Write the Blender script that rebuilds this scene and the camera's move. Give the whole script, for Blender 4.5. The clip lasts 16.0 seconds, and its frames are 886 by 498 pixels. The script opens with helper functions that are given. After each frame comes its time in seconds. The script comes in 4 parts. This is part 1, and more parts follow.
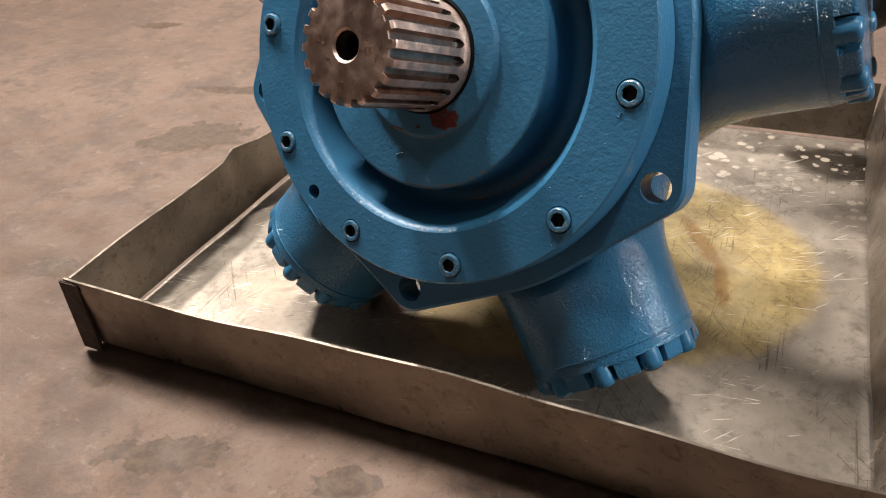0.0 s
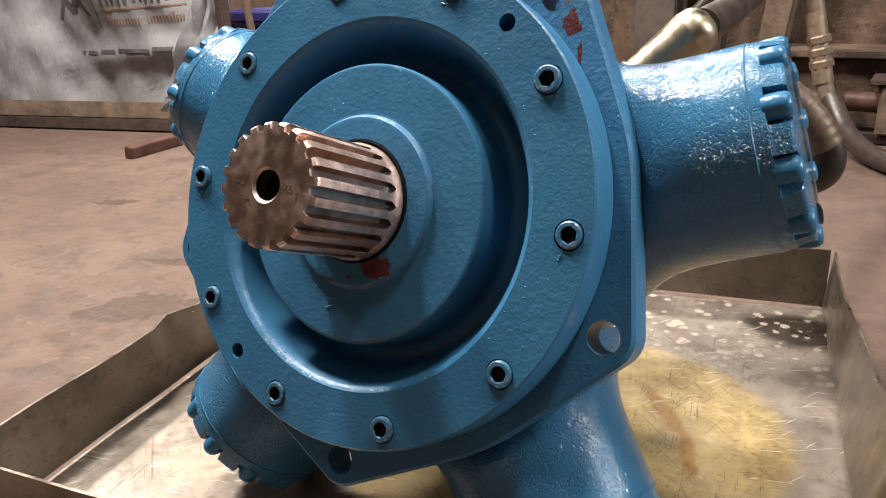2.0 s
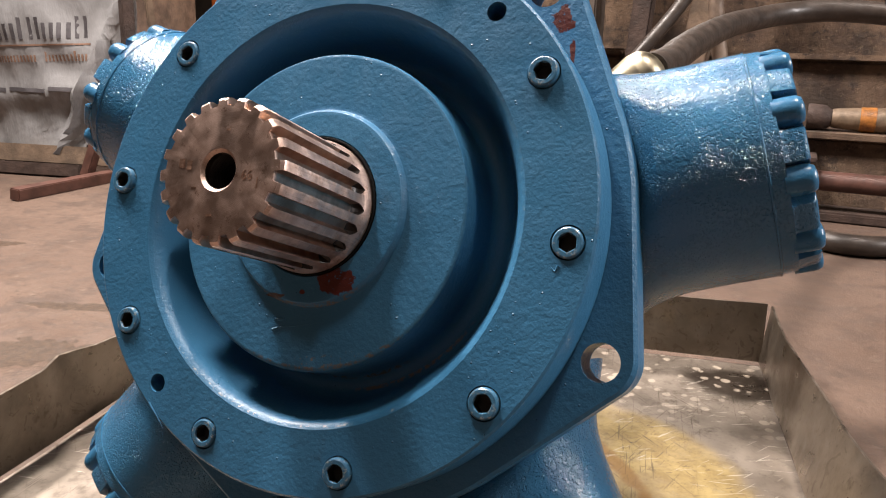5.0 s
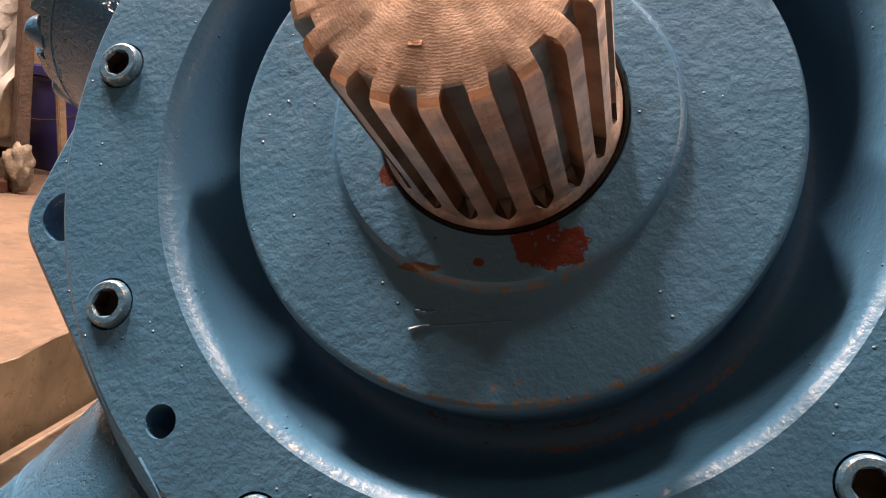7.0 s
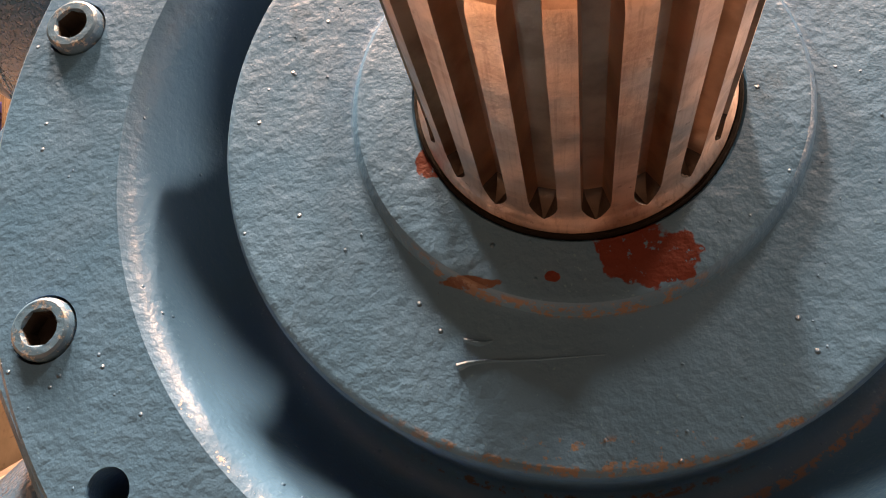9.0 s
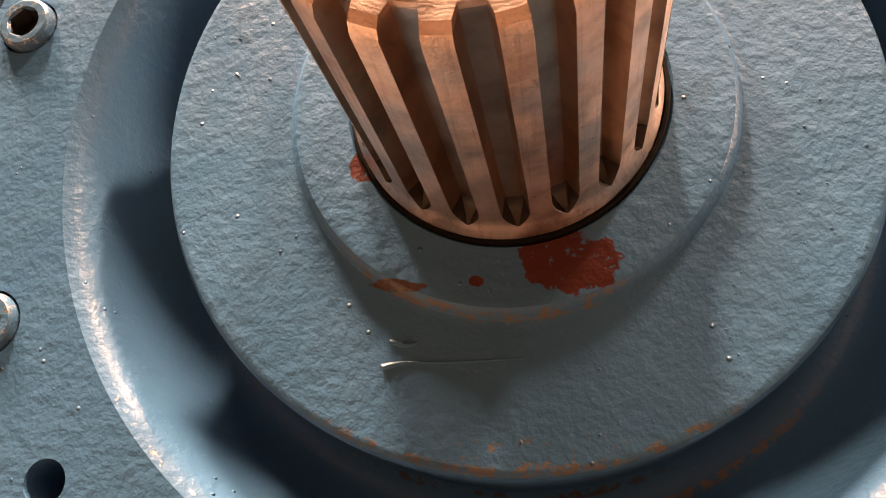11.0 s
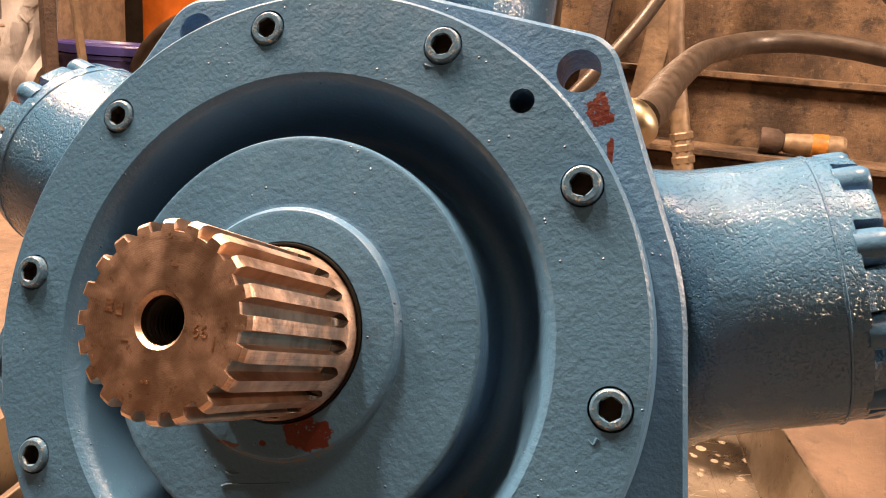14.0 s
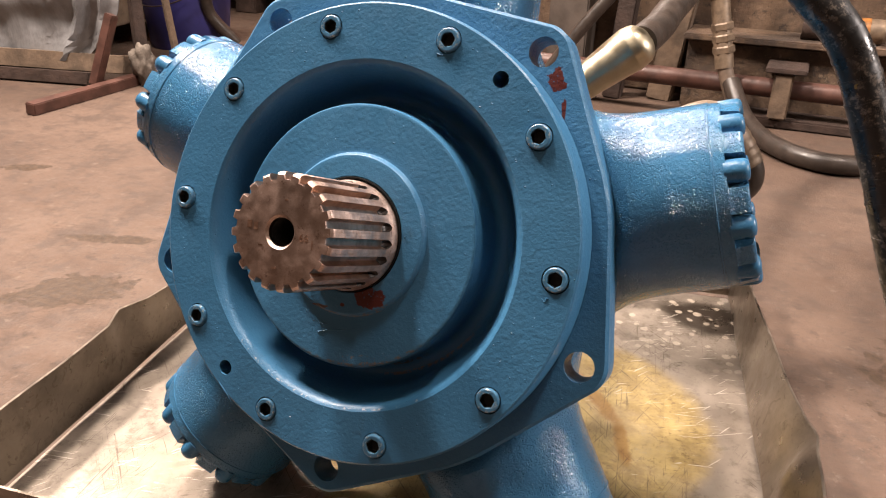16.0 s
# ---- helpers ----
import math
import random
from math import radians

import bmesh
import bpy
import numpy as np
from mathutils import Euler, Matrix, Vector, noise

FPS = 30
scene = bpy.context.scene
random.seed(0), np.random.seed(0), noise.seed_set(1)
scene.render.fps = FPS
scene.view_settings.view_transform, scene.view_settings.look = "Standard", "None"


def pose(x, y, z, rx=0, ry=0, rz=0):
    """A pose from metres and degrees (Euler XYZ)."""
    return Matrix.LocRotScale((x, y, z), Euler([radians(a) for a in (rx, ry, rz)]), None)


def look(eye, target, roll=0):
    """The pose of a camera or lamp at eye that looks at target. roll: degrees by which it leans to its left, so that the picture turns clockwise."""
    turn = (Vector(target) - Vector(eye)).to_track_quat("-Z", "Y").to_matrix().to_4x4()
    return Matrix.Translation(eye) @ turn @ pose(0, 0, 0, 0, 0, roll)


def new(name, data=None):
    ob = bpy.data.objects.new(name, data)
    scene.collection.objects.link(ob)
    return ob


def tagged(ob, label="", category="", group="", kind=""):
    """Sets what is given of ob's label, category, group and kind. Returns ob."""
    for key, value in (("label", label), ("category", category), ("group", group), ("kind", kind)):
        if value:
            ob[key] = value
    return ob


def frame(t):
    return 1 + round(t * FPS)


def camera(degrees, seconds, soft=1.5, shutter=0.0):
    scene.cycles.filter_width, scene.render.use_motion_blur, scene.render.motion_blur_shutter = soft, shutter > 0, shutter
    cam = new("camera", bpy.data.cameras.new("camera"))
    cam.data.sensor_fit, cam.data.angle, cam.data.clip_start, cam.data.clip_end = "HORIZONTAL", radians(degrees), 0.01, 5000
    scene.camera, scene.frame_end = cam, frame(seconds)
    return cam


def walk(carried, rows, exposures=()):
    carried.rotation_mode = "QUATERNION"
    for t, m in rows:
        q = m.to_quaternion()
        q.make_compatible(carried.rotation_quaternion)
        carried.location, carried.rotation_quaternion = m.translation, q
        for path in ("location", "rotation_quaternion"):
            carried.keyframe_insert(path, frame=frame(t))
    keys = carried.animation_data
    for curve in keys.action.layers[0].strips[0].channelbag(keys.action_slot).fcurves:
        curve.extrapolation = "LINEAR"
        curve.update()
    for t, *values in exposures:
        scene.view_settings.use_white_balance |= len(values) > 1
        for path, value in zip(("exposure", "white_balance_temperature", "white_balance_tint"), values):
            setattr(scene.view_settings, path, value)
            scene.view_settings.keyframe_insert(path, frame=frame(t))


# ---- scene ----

# ---- camera ----
cam = camera(59.5, 16.0, 1.1)
PATH = [
    (0.0, 0.2788, -0.3872, 0.4268, 56.16, 3.15, 33.45),
    (0.5, 0.2874, -0.3686, 0.4109, 60.37, 3.23, 32.51),
    (1.0, 0.2847, -0.3611, 0.3999, 63.81, 3.02, 31.83),
    (1.5, 0.2815, -0.3539, 0.3923, 67.1, 2.69, 31.5),
    (2.0, 0.2813, -0.3546, 0.3888, 69.84, 2.3, 31.35),
    (2.5, 0.2804, -0.3547, 0.3828, 71.65, 2.0, 31.22),
    (3.0, 0.2793, -0.3538, 0.3769, 72.5, 1.77, 31.08),
    (3.5, 0.2779, -0.3532, 0.3753, 73.05, 1.56, 30.72),
    (3.7, 0.2775, -0.3545, 0.3765, 73.27, 1.41, 30.48),
    (5.8, 0.1492, -0.2941, 0.3219, 76.42, -3.92, 20.57),
    (6.0, 0.1265, -0.2785, 0.3192, 76.73, -4.49, 19.94),
    (6.5, 0.0781, -0.2511, 0.2695, 79.36, -6.32, 18.38),
    (7.0, 0.0503, -0.2295, 0.2511, 81.26, -7.74, 16.55),
    (7.5, 0.0329, -0.2025, 0.2307, 82.76, -8.33, 15.31),
    (8.0, 0.0181, -0.1935, 0.2307, 84.05, -8.66, 14.27),
    (8.5, 0.0165, -0.185, 0.2312, 84.67, -8.83, 13.53),
    (8.7, 0.0157, -0.1839, 0.2295, 85.92, -9.04, 13.33),
    (10.8, 0.0295, -0.184, 0.2375, 84.15, -9.79, 13.6),
    (11.0, 0.032, -0.1837, 0.2372, 84.6, -9.93, 13.63),
    (11.5, 0.0416, -0.1821, 0.2371, 84.46, -10.05, 13.97),
    (12.0, 0.0517, -0.18, 0.2416, 85.07, -10.17, 14.4),
    (12.5, 0.0633, -0.1824, 0.2531, 83.94, -9.48, 14.85),
    (13.0, 0.0813, -0.1933, 0.2751, 82.58, -8.13, 16.79),
    (13.5, 0.1091, -0.2179, 0.3135, 79.3, -6.49, 18.01),
    (14.0, 0.1565, -0.2637, 0.381, 74.43, -4.51, 20.09),
    (14.5, 0.1999, -0.326, 0.4146, 70.78, -3.01, 21.53),
    (15.0, 0.2256, -0.3685, 0.4412, 68.32, -2.07, 22.85),
    (15.5, 0.2329, -0.3892, 0.4509, 66.71, -1.61, 23.74),
    (16.0, 0.2369, -0.3946, 0.4555, 65.54, -1.46, 24.35),
]
EXPOSURES = [(0, 0.32, 6300, 10), (1.5, 0.42, 6300, 11), (3.7, 0.40, 6400, 14), (6.0, 0.47, 6700, 16), (6.5, 0.58, 7500, 24), (7.0, 0.86, 8900, 30), (8.5, 1.50, 12300, 43), (12.0, 1.57, 12600, 42), (13.0, 1.54, 12600, 41), (13.5, 1.36, 12400, 42), (14.0, 0.93, 11600, 35), (14.5, 0.65, 9900, 28), (15.3, 0.57, 8300, 23), (16.0, 0.56, 7000, 19)]
walk(cam, [(row[0], pose(*row[1:])) for row in PATH], EXPOSURES)

# ---- light: lamps of the workshop, one added front fill, and a dim warm room ----
world = bpy.data.worlds.new("room")
world.use_nodes = True
world.node_tree.nodes["Background"].inputs[0].default_value = (1.0, 0.82, 0.66, 1)
world.node_tree.nodes["Background"].inputs[1].default_value = 0.12
scene.world = world


def lamp_or_fill(eye, target, watts, size, colour):
    data = bpy.data.lights.new("lamp_or_fill", "AREA")
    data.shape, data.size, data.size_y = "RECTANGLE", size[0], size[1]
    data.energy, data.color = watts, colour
    new("lamp_or_fill", data).matrix_world = look(eye, target)


WARM = (1.0, 0.91, 0.81)
lamp_or_fill((-1.40, 0.40, 2.00), (0, 0, 0.25), 64, (0.30, 0.12), WARM)
lamp_or_fill((-0.87, 0.38, 2.57), (0, 0, 0.25), 86, (0.55, 0.14), WARM)
lamp_or_fill((0.72, 0.42, 2.62), (0, 0, 0.25), 37, (0.30, 0.12), WARM)
lamp_or_fill((-0.95, 2.3, 2.25), (0, 0.5, 0.1), 45, (0.8, 0.15), WARM)
lamp_or_fill((2.9, 0.80, 1.70), (0.1, 0.0, 0.15), 62, (0.5, 0.3), (1.0, 0.96, 0.92))
# added weak fill, no lamp of the place: lifts shadows on the motor's face
lamp_or_fill((0.3, -1.5, 2.95), (0.0, 0.2, 0.2), 4, (1.2, 0.3), WARM)


# ---- materials ----
class Mat:
    """A small builder of node materials on object coordinates in metres."""

    def __init__(self, name, base=(0.5, 0.5, 0.5), rough=0.5, metal=0.0):
        self.mat = bpy.data.materials.new(name)
        self.mat.use_nodes = True
        self.tree = self.mat.node_tree
        self.bsdf = self.tree.nodes["Principled BSDF"]
        self.coord = self.tree.nodes.new("ShaderNodeTexCoord").outputs["Object"]
        self.set("Base Color", (*base, 1)), self.set("Roughness", rough), self.set("Metallic", metal)

    def set(self, key, value):
        if hasattr(value, "links"):
            self.tree.links.new(value, self.bsdf.inputs[key])
        else:
            self.bsdf.inputs[key].default_value = value

    def node(self, kind, values=None, **props):
        n = self.tree.nodes.new(kind)
        for k, v in props.items():
            setattr(n, k, v)
        for k, v in (values or {}).items():
            if hasattr(v, "links"):
                self.tree.links.new(v, n.inputs[k])
            else:
                n.inputs[k].default_value = v
        return n

    def noise(self, scale, detail=4.0, rough=0.55, vec=None, distort=0.0):
        return self.node("ShaderNodeTexNoise", {"Vector": vec or self.coord, "Scale": scale, "Detail": detail, "Roughness": rough, "Distortion": distort}).outputs["Fac"]

    def voronoi(self, scale, feature="F1", vec=None, rand=1.0):
        return self.node("ShaderNodeTexVoronoi", {"Vector": vec or self.coord, "Scale": scale, "Randomness": rand}, feature=feature).outputs["Distance"]

    def math(self, op, a, b=0.0, clamp=False):
        return self.node("ShaderNodeMath", {0: a, 1: b}, operation=op, use_clamp=clamp).outputs[0]

    def step(self, v, lo, hi, out_lo=0.0, out_hi=1.0):
        return self.node("ShaderNodeMapRange", {"Value": v, "From Min": lo, "From Max": hi, "To Min": out_lo, "To Max": out_hi}, interpolation_type="SMOOTHSTEP").outputs[0]

    def mix(self, fac, a, b):
        n = self.tree.nodes.new("ShaderNodeMix")
        n.data_type = "RGBA"
        for key, v in ((0, fac), (6, a), (7, b)):
            if hasattr(v, "links"):
                self.tree.links.new(v, n.inputs[key])
            else:
                n.inputs[key].default_value = (*v, 1) if isinstance(v, tuple) else v
        return n.outputs[2]

    def stretch(self, sx, sy, sz, rz=0.0, move=(0, 0, 0)):
        turned = self.node("ShaderNodeMapping", {"Vector": self.coord, "Location": move, "Rotation": (0, 0, radians(-rz)), "Scale": (1, 1, 1)}).outputs[0]
        return self.node("ShaderNodeVectorMath", {0: turned, 1: (sx, sy, sz)}, operation="MULTIPLY").outputs[0]

    def spot(self, centre, size, wobble=0.0, scale=60.0, soft=0.25, rz=0.0):
        """1 inside an uneven ellipsoid round a place, 0 outside."""
        inv = Matrix.LocRotScale(centre, Euler((0, 0, radians(rz))), None).inverted()
        e = inv.to_euler()
        v = self.node("ShaderNodeMapping", {"Vector": self.coord, "Location": inv.translation, "Rotation": tuple(e), "Scale": (1, 1, 1)}).outputs[0]
        v = self.node("ShaderNodeVectorMath", {0: v, 1: tuple(1.0 / s for s in size)}, operation="MULTIPLY").outputs[0]
        d = self.node("ShaderNodeVectorMath", {0: v}, operation="LENGTH").outputs["Value"]
        if wobble:
            d = self.math("ADD", d, self.math("MULTIPLY", self.math("SUBTRACT", self.noise(scale, 5), 0.5), wobble))
        return self.step(d, 1.0 - soft, 1.0 + soft * 0.2, 1.0, 0.0)

    def bump(self, height, strength, distance, after=None):
        vals = {"Height": height, "Strength": strength, "Distance": distance}
        if after is not None:
            vals["Normal"] = after
        return self.node("ShaderNodeBump", vals).outputs[0]


BLUE = (0.034, 0.148, 0.280)


def paint_material(name, rough, coarse, chips=(), grain=1.0, rings=(), peel=False):
    """Brushed blue enamel over a cast surface; chips: places where red primer shows."""
    m = Mat(name, BLUE, rough)
    big = m.noise(14, 3)
    fine = m.noise(480, 4, 0.6)
    lumps = m.voronoi(230, "SMOOTH_F1")
    colour = m.mix(m.step(big, 0.3, 0.7), (0.029, 0.130, 0.250), (0.039, 0.160, 0.300))
    colour = m.mix(m.step(m.noise(900, 2), 0.66, 0.74), colour, (0.06, 0.20, 0.33))
    dirt = m.math("MULTIPLY", m.step(m.noise(38, 6, 0.7), 0.60, 0.74), 0.35)
    colour = m.mix(dirt, colour, (0.035, 0.060, 0.075))
    for centre, size, tone in chips:
        colour = m.mix(m.math("MULTIPLY", m.spot(centre, size, 1.7, 210, 0.10), m.step(m.noise(420, 4, 0.7), 0.34, 0.40)), colour, tone)
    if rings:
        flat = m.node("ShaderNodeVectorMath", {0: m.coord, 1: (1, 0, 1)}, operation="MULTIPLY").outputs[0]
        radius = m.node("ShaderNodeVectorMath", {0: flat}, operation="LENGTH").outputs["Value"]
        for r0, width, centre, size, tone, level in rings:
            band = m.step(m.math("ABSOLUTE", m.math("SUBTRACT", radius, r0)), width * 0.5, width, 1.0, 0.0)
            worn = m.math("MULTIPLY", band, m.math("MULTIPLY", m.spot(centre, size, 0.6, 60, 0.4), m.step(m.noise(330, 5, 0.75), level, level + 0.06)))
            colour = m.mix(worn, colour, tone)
    m.set("Base Color", colour)
    m.set("Roughness", m.step(m.noise(60, 4), 0.3, 0.7, rough - 0.03, rough + 0.07))
    m.set("Specular IOR Level", 0.5 if peel else 0.36)
    nrm = m.bump(fine, (0.06 if peel else 0.48) * grain, 0.0008)
    if peel:
        nrm = m.bump(m.noise(430, 3, 0.55), 0.72, 0.0009, nrm)
        pits = m.step(m.noise(760, 2, 0.5), 0.53, 0.68)
        nrm = m.bump(m.math("MULTIPLY", pits, m.step(m.noise(34, 3), 0.36, 0.56)), 0.80, -0.0008, nrm)
    else:
        nrm = m.bump(m.noise(240, 3, 0.55), 0.30 * grain, 0.0012, nrm)
    nrm = m.bump(m.math("MULTIPLY", lumps, m.step(m.noise(30, 3), 0.4, 0.65)), (0.25 if peel else 0.4) * grain, coarse, nrm)
    drops = m.step(m.voronoi(170), 0.02, 0.11, 1.0, 0.0)
    nrm = m.bump(m.math("MULTIPLY", drops, m.step(m.noise(34, 3), 0.50, 0.56)), 0.8, 0.0010, nrm)
    m.set("Normal", nrm)
    return m.mat


RED = (0.078, 0.0135, 0.0105)
RUST = (0.080, 0.045, 0.035)
COVER_CHIPS = [((0.0185, -0.005, -0.0388), (0.0115, 0.006, 0.0066), RED), ((-0.0005, -0.006, -0.0452), (0.0016, 0.004, 0.0012), RED),
               ((-0.019, -0.004, -0.0478), (0.008, 0.006, 0.0013), RUST), ((-0.030, -0.005, -0.021), (0.0035, 0.004, 0.0045), RED),
               ]
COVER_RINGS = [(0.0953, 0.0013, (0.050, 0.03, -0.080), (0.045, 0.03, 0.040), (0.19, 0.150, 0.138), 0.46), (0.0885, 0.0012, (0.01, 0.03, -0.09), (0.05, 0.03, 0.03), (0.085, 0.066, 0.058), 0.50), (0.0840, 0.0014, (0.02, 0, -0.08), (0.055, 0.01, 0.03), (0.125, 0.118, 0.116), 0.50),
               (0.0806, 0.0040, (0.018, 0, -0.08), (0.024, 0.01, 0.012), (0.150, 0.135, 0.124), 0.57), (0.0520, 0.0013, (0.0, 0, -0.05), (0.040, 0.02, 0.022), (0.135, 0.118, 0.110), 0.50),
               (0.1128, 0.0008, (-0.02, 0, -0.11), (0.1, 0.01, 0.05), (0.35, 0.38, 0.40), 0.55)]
FLANGE_CHIPS = [((0.1175, 0.026, 0.1060), (0.0050, 0.006, 0.0070), RED), ((0.1215, 0.026, 0.1020), (0.0040, 0.006, 0.0030), RED), ((0.1240, 0.026, 0.0880), (0.0018, 0.006, 0.0060), RED)]
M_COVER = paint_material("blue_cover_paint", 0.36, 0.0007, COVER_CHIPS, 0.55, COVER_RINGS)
M_FLANGE = paint_material("blue_flange_paint", 0.36, 0.0008, FLANGE_CHIPS, 0.7)
M_CAST = paint_material("blue_gloss_paint", 0.09, 0.0008, (), 0.7, (), True)
M_BOLT = paint_material("blue_bolt_paint", 0.28, 0.0004, (), 0.5)


def screw_material():
    """Blue paint rubbed through to bright steel."""
    m = Mat("worn_screw_paint", BLUE, 0.32)
    worn = m.step(m.noise(420, 5, 0.7), 0.54, 0.64)
    m.set("Base Color", m.mix(worn, (0.036, 0.130, 0.230), (0.32, 0.36, 0.38)))
    m.set("Metallic", m.math("MULTIPLY", worn, 0.7))
    m.set("Normal", m.bump(m.noise(600, 4), 0.5, 0.0006))
    return m.mat


M_SCREW = screw_material()


def steel_material():
    m = Mat("shaft_steel", (0.36, 0.27, 0.21), 0.36, 1.0)
    rings = m.node("ShaderNodeTexWave", {"Vector": m.coord, "Scale": 520.0, "Distortion": 6.0, "Detail": 4.0, "Detail Scale": 2.0}, wave_type="RINGS", rings_direction="Y").outputs["Fac"]
    stain = m.step(m.noise(75, 7, 0.7), 0.38, 0.64)
    colour = m.mix(stain, (0.70, 0.54, 0.47), (0.48, 0.345, 0.285))
    lines = m.noise(1.0, 5, 0.6, m.stretch(900, 26, 900))
    colour = m.mix(m.math("MULTIPLY", m.step(lines, 0.50, 0.66), 0.35), colour, (0.26, 0.15, 0.105))
    rub = m.noise(1.0, 4, 0.6, m.stretch(60, 420, 60))
    colour = m.mix(m.math("MULTIPLY", m.step(rub, 0.55, 0.66), 0.35), colour, (0.80, 0.60, 0.52))
    colour = m.mix(m.math("MULTIPLY", m.step(m.noise(190, 5, 0.7), 0.60, 0.70), 0.6), colour, (0.17, 0.092, 0.060))
    m.set("Base Color", colour)
    m.set("Roughness", m.step(m.noise(120, 5), 0.3, 0.7, 0.36, 0.54))
    nrm = m.bump(rings, 0.05, 0.0003)
    nrm = m.bump(m.noise(420, 5, 0.65), 0.30, 0.0005, nrm)
    m.set("Normal", nrm)
    return m.mat


def face_material():
    """Turned end of the shaft, browned by handling and oil."""
    m = Mat("browned_steel", (0.4, 0.27, 0.21), 0.42, 1.0)
    rings = m.node("ShaderNodeTexWave", {"Vector": m.coord, "Scale": 420.0, "Distortion": 7.0, "Detail": 4.0, "Detail Scale": 2.0}, wave_type="RINGS", rings_direction="Y").outputs["Fac"]
    colour = m.mix(m.step(m.noise(70, 7, 0.7), 0.36, 0.64), (0.53, 0.395, 0.340), (0.345, 0.242, 0.198))
    colour = m.mix(m.math("MULTIPLY", rings, 0.25), colour, (0.26, 0.155, 0.115))
    colour = m.mix(m.math("MULTIPLY", m.step(m.noise(230, 6, 0.75), 0.58, 0.66), 0.6), colour, (0.15, 0.080, 0.052))
    colour = m.mix(m.math("MULTIPLY", m.step(m.noise(300, 4, 0.7), 0.66, 0.72), 0.6), colour, (0.74, 0.56, 0.48))
    m.set("Base Color", colour)
    m.set("Roughness", m.step(m.noise(110, 5), 0.3, 0.7, 0.34, 0.55))
    nrm = m.bump(rings, 0.06, 0.0003)
    m.set("Normal", m.bump(m.noise(330, 6, 0.7), 0.20, 0.0005, nrm))
    return m.mat


def flute_material():
    m = Mat("oily_flute", (0.14, 0.10, 0.075), 0.30, 1.0)
    m.set("Base Color", m.mix(m.step(m.noise(90, 5), 0.35, 0.7), (0.64, 0.44, 0.34), (0.37, 0.235, 0.170)))
    m.set("Normal", m.bump(m.noise(300, 4), 0.3, 0.0005))
    return m.mat


def plain(name, base, rough, metal=0.0, vary=0.25, scale=30.0, bump=0.3, depth=0.001):
    m = Mat(name, base, rough, metal)
    dark = tuple(c * (1 - vary) for c in base)
    light = tuple(min(1, c * (1 + vary)) for c in base)
    m.set("Base Color", m.mix(m.step(m.noise(scale, 6, 0.65), 0.3, 0.7), dark, light))
    m.set("Roughness", m.step(m.noise(scale * 2.3, 4), 0.3, 0.7, max(0.03, rough - 0.08), min(1, rough + 0.1)))
    m.set("Normal", m.bump(m.noise(scale * 6, 4), bump, depth))
    return m.mat


M_STEEL = steel_material()
M_FLUTE = flute_material()
M_FACE = face_material()
M_STAMP = plain("stamped_steel", (0.36, 0.22, 0.16), 0.5, 1.0, 0.3, 90)
# shade inside the shaft's centre hole, put into colour; also darkens the groove ends
M_NEARBLACK = plain("near_black", (0.020, 0.014, 0.011), 0.45, 0, 0.4, 60)
M_SEAL = plain("matt_seal_rubber", (0.006, 0.006, 0.006), 0.75, 0, 0.3, 60)
M_SEAL.node_tree.nodes["Principled BSDF"].inputs["Specular IOR Level"].default_value = 0.08
M_DARK = plain("dark_hole", (0.03, 0.028, 0.026), 0.6, 0.5, 0.3, 60)
M_BRASS = plain("brass", (0.44, 0.385, 0.28), 0.36, 1.0, 0.10, 25, 0.03, 0.0003)
M_OLDBRASS = plain("old_brass", (0.16, 0.115, 0.078), 0.5, 0.3, 0.3, 60)
M_HOSE = plain("brown_hose_rubber", (0.036, 0.027, 0.022), 0.40, 0, 0.35, 40)
M_RUSTYDARK = plain("dark_rusty_steel", (0.045, 0.028, 0.022), 0.7, 0.2, 0.45, 22, 0.6, 0.003)
M_REDPIPE = plain("red_oxide_pipe", (0.080, 0.036, 0.027), 0.5, 0.1, 0.35, 25)
M_TIMBER = plain("weathered_timber", (0.120, 0.082, 0.055), 0.85, 0, 0.4, 18, 0.5, 0.003)
M_ORANGE = plain("orange_paint", (0.50, 0.115, 0.022), 0.55, 0, 0.25, 8)
M_BUCKET = plain("purple_plastic", (0.026, 0.026, 0.125), 0.40, 0, 0.25, 12, 0.1)
M_GREY = plain("grey_steel_post", (0.085, 0.068, 0.057), 0.6, 0.2, 0.3, 15)
M_WALL = plain("dirty_workshop_wall", (0.085, 0.066, 0.052), 0.9, 0, 0.4, 4, 0.4, 0.01)
M_CEILING = plain("workshop_ceiling", (0.10, 0.085, 0.07), 0.9, 0, 0.2, 3)
M_INK = plain("grey_print", (0.07, 0.065, 0.07), 0.5, 0, 0.25, 40)
M_INKRED = plain("brown_print", (0.20, 0.12, 0.085), 0.5, 0, 0.25, 40)
M_RAG = plain("pale_cloth", (0.115, 0.095, 0.078), 0.9, 0, 0.35, 30, 0.5, 0.004)
M_BOTTLELABEL = plain("dirty_orange_label", (0.26, 0.10, 0.02), 0.5, 0, 0.5, 60)
M_WHITEPIPE = plain("dusty_pipe", (0.150, 0.108, 0.080), 0.55, 0.2, 0.3, 40)


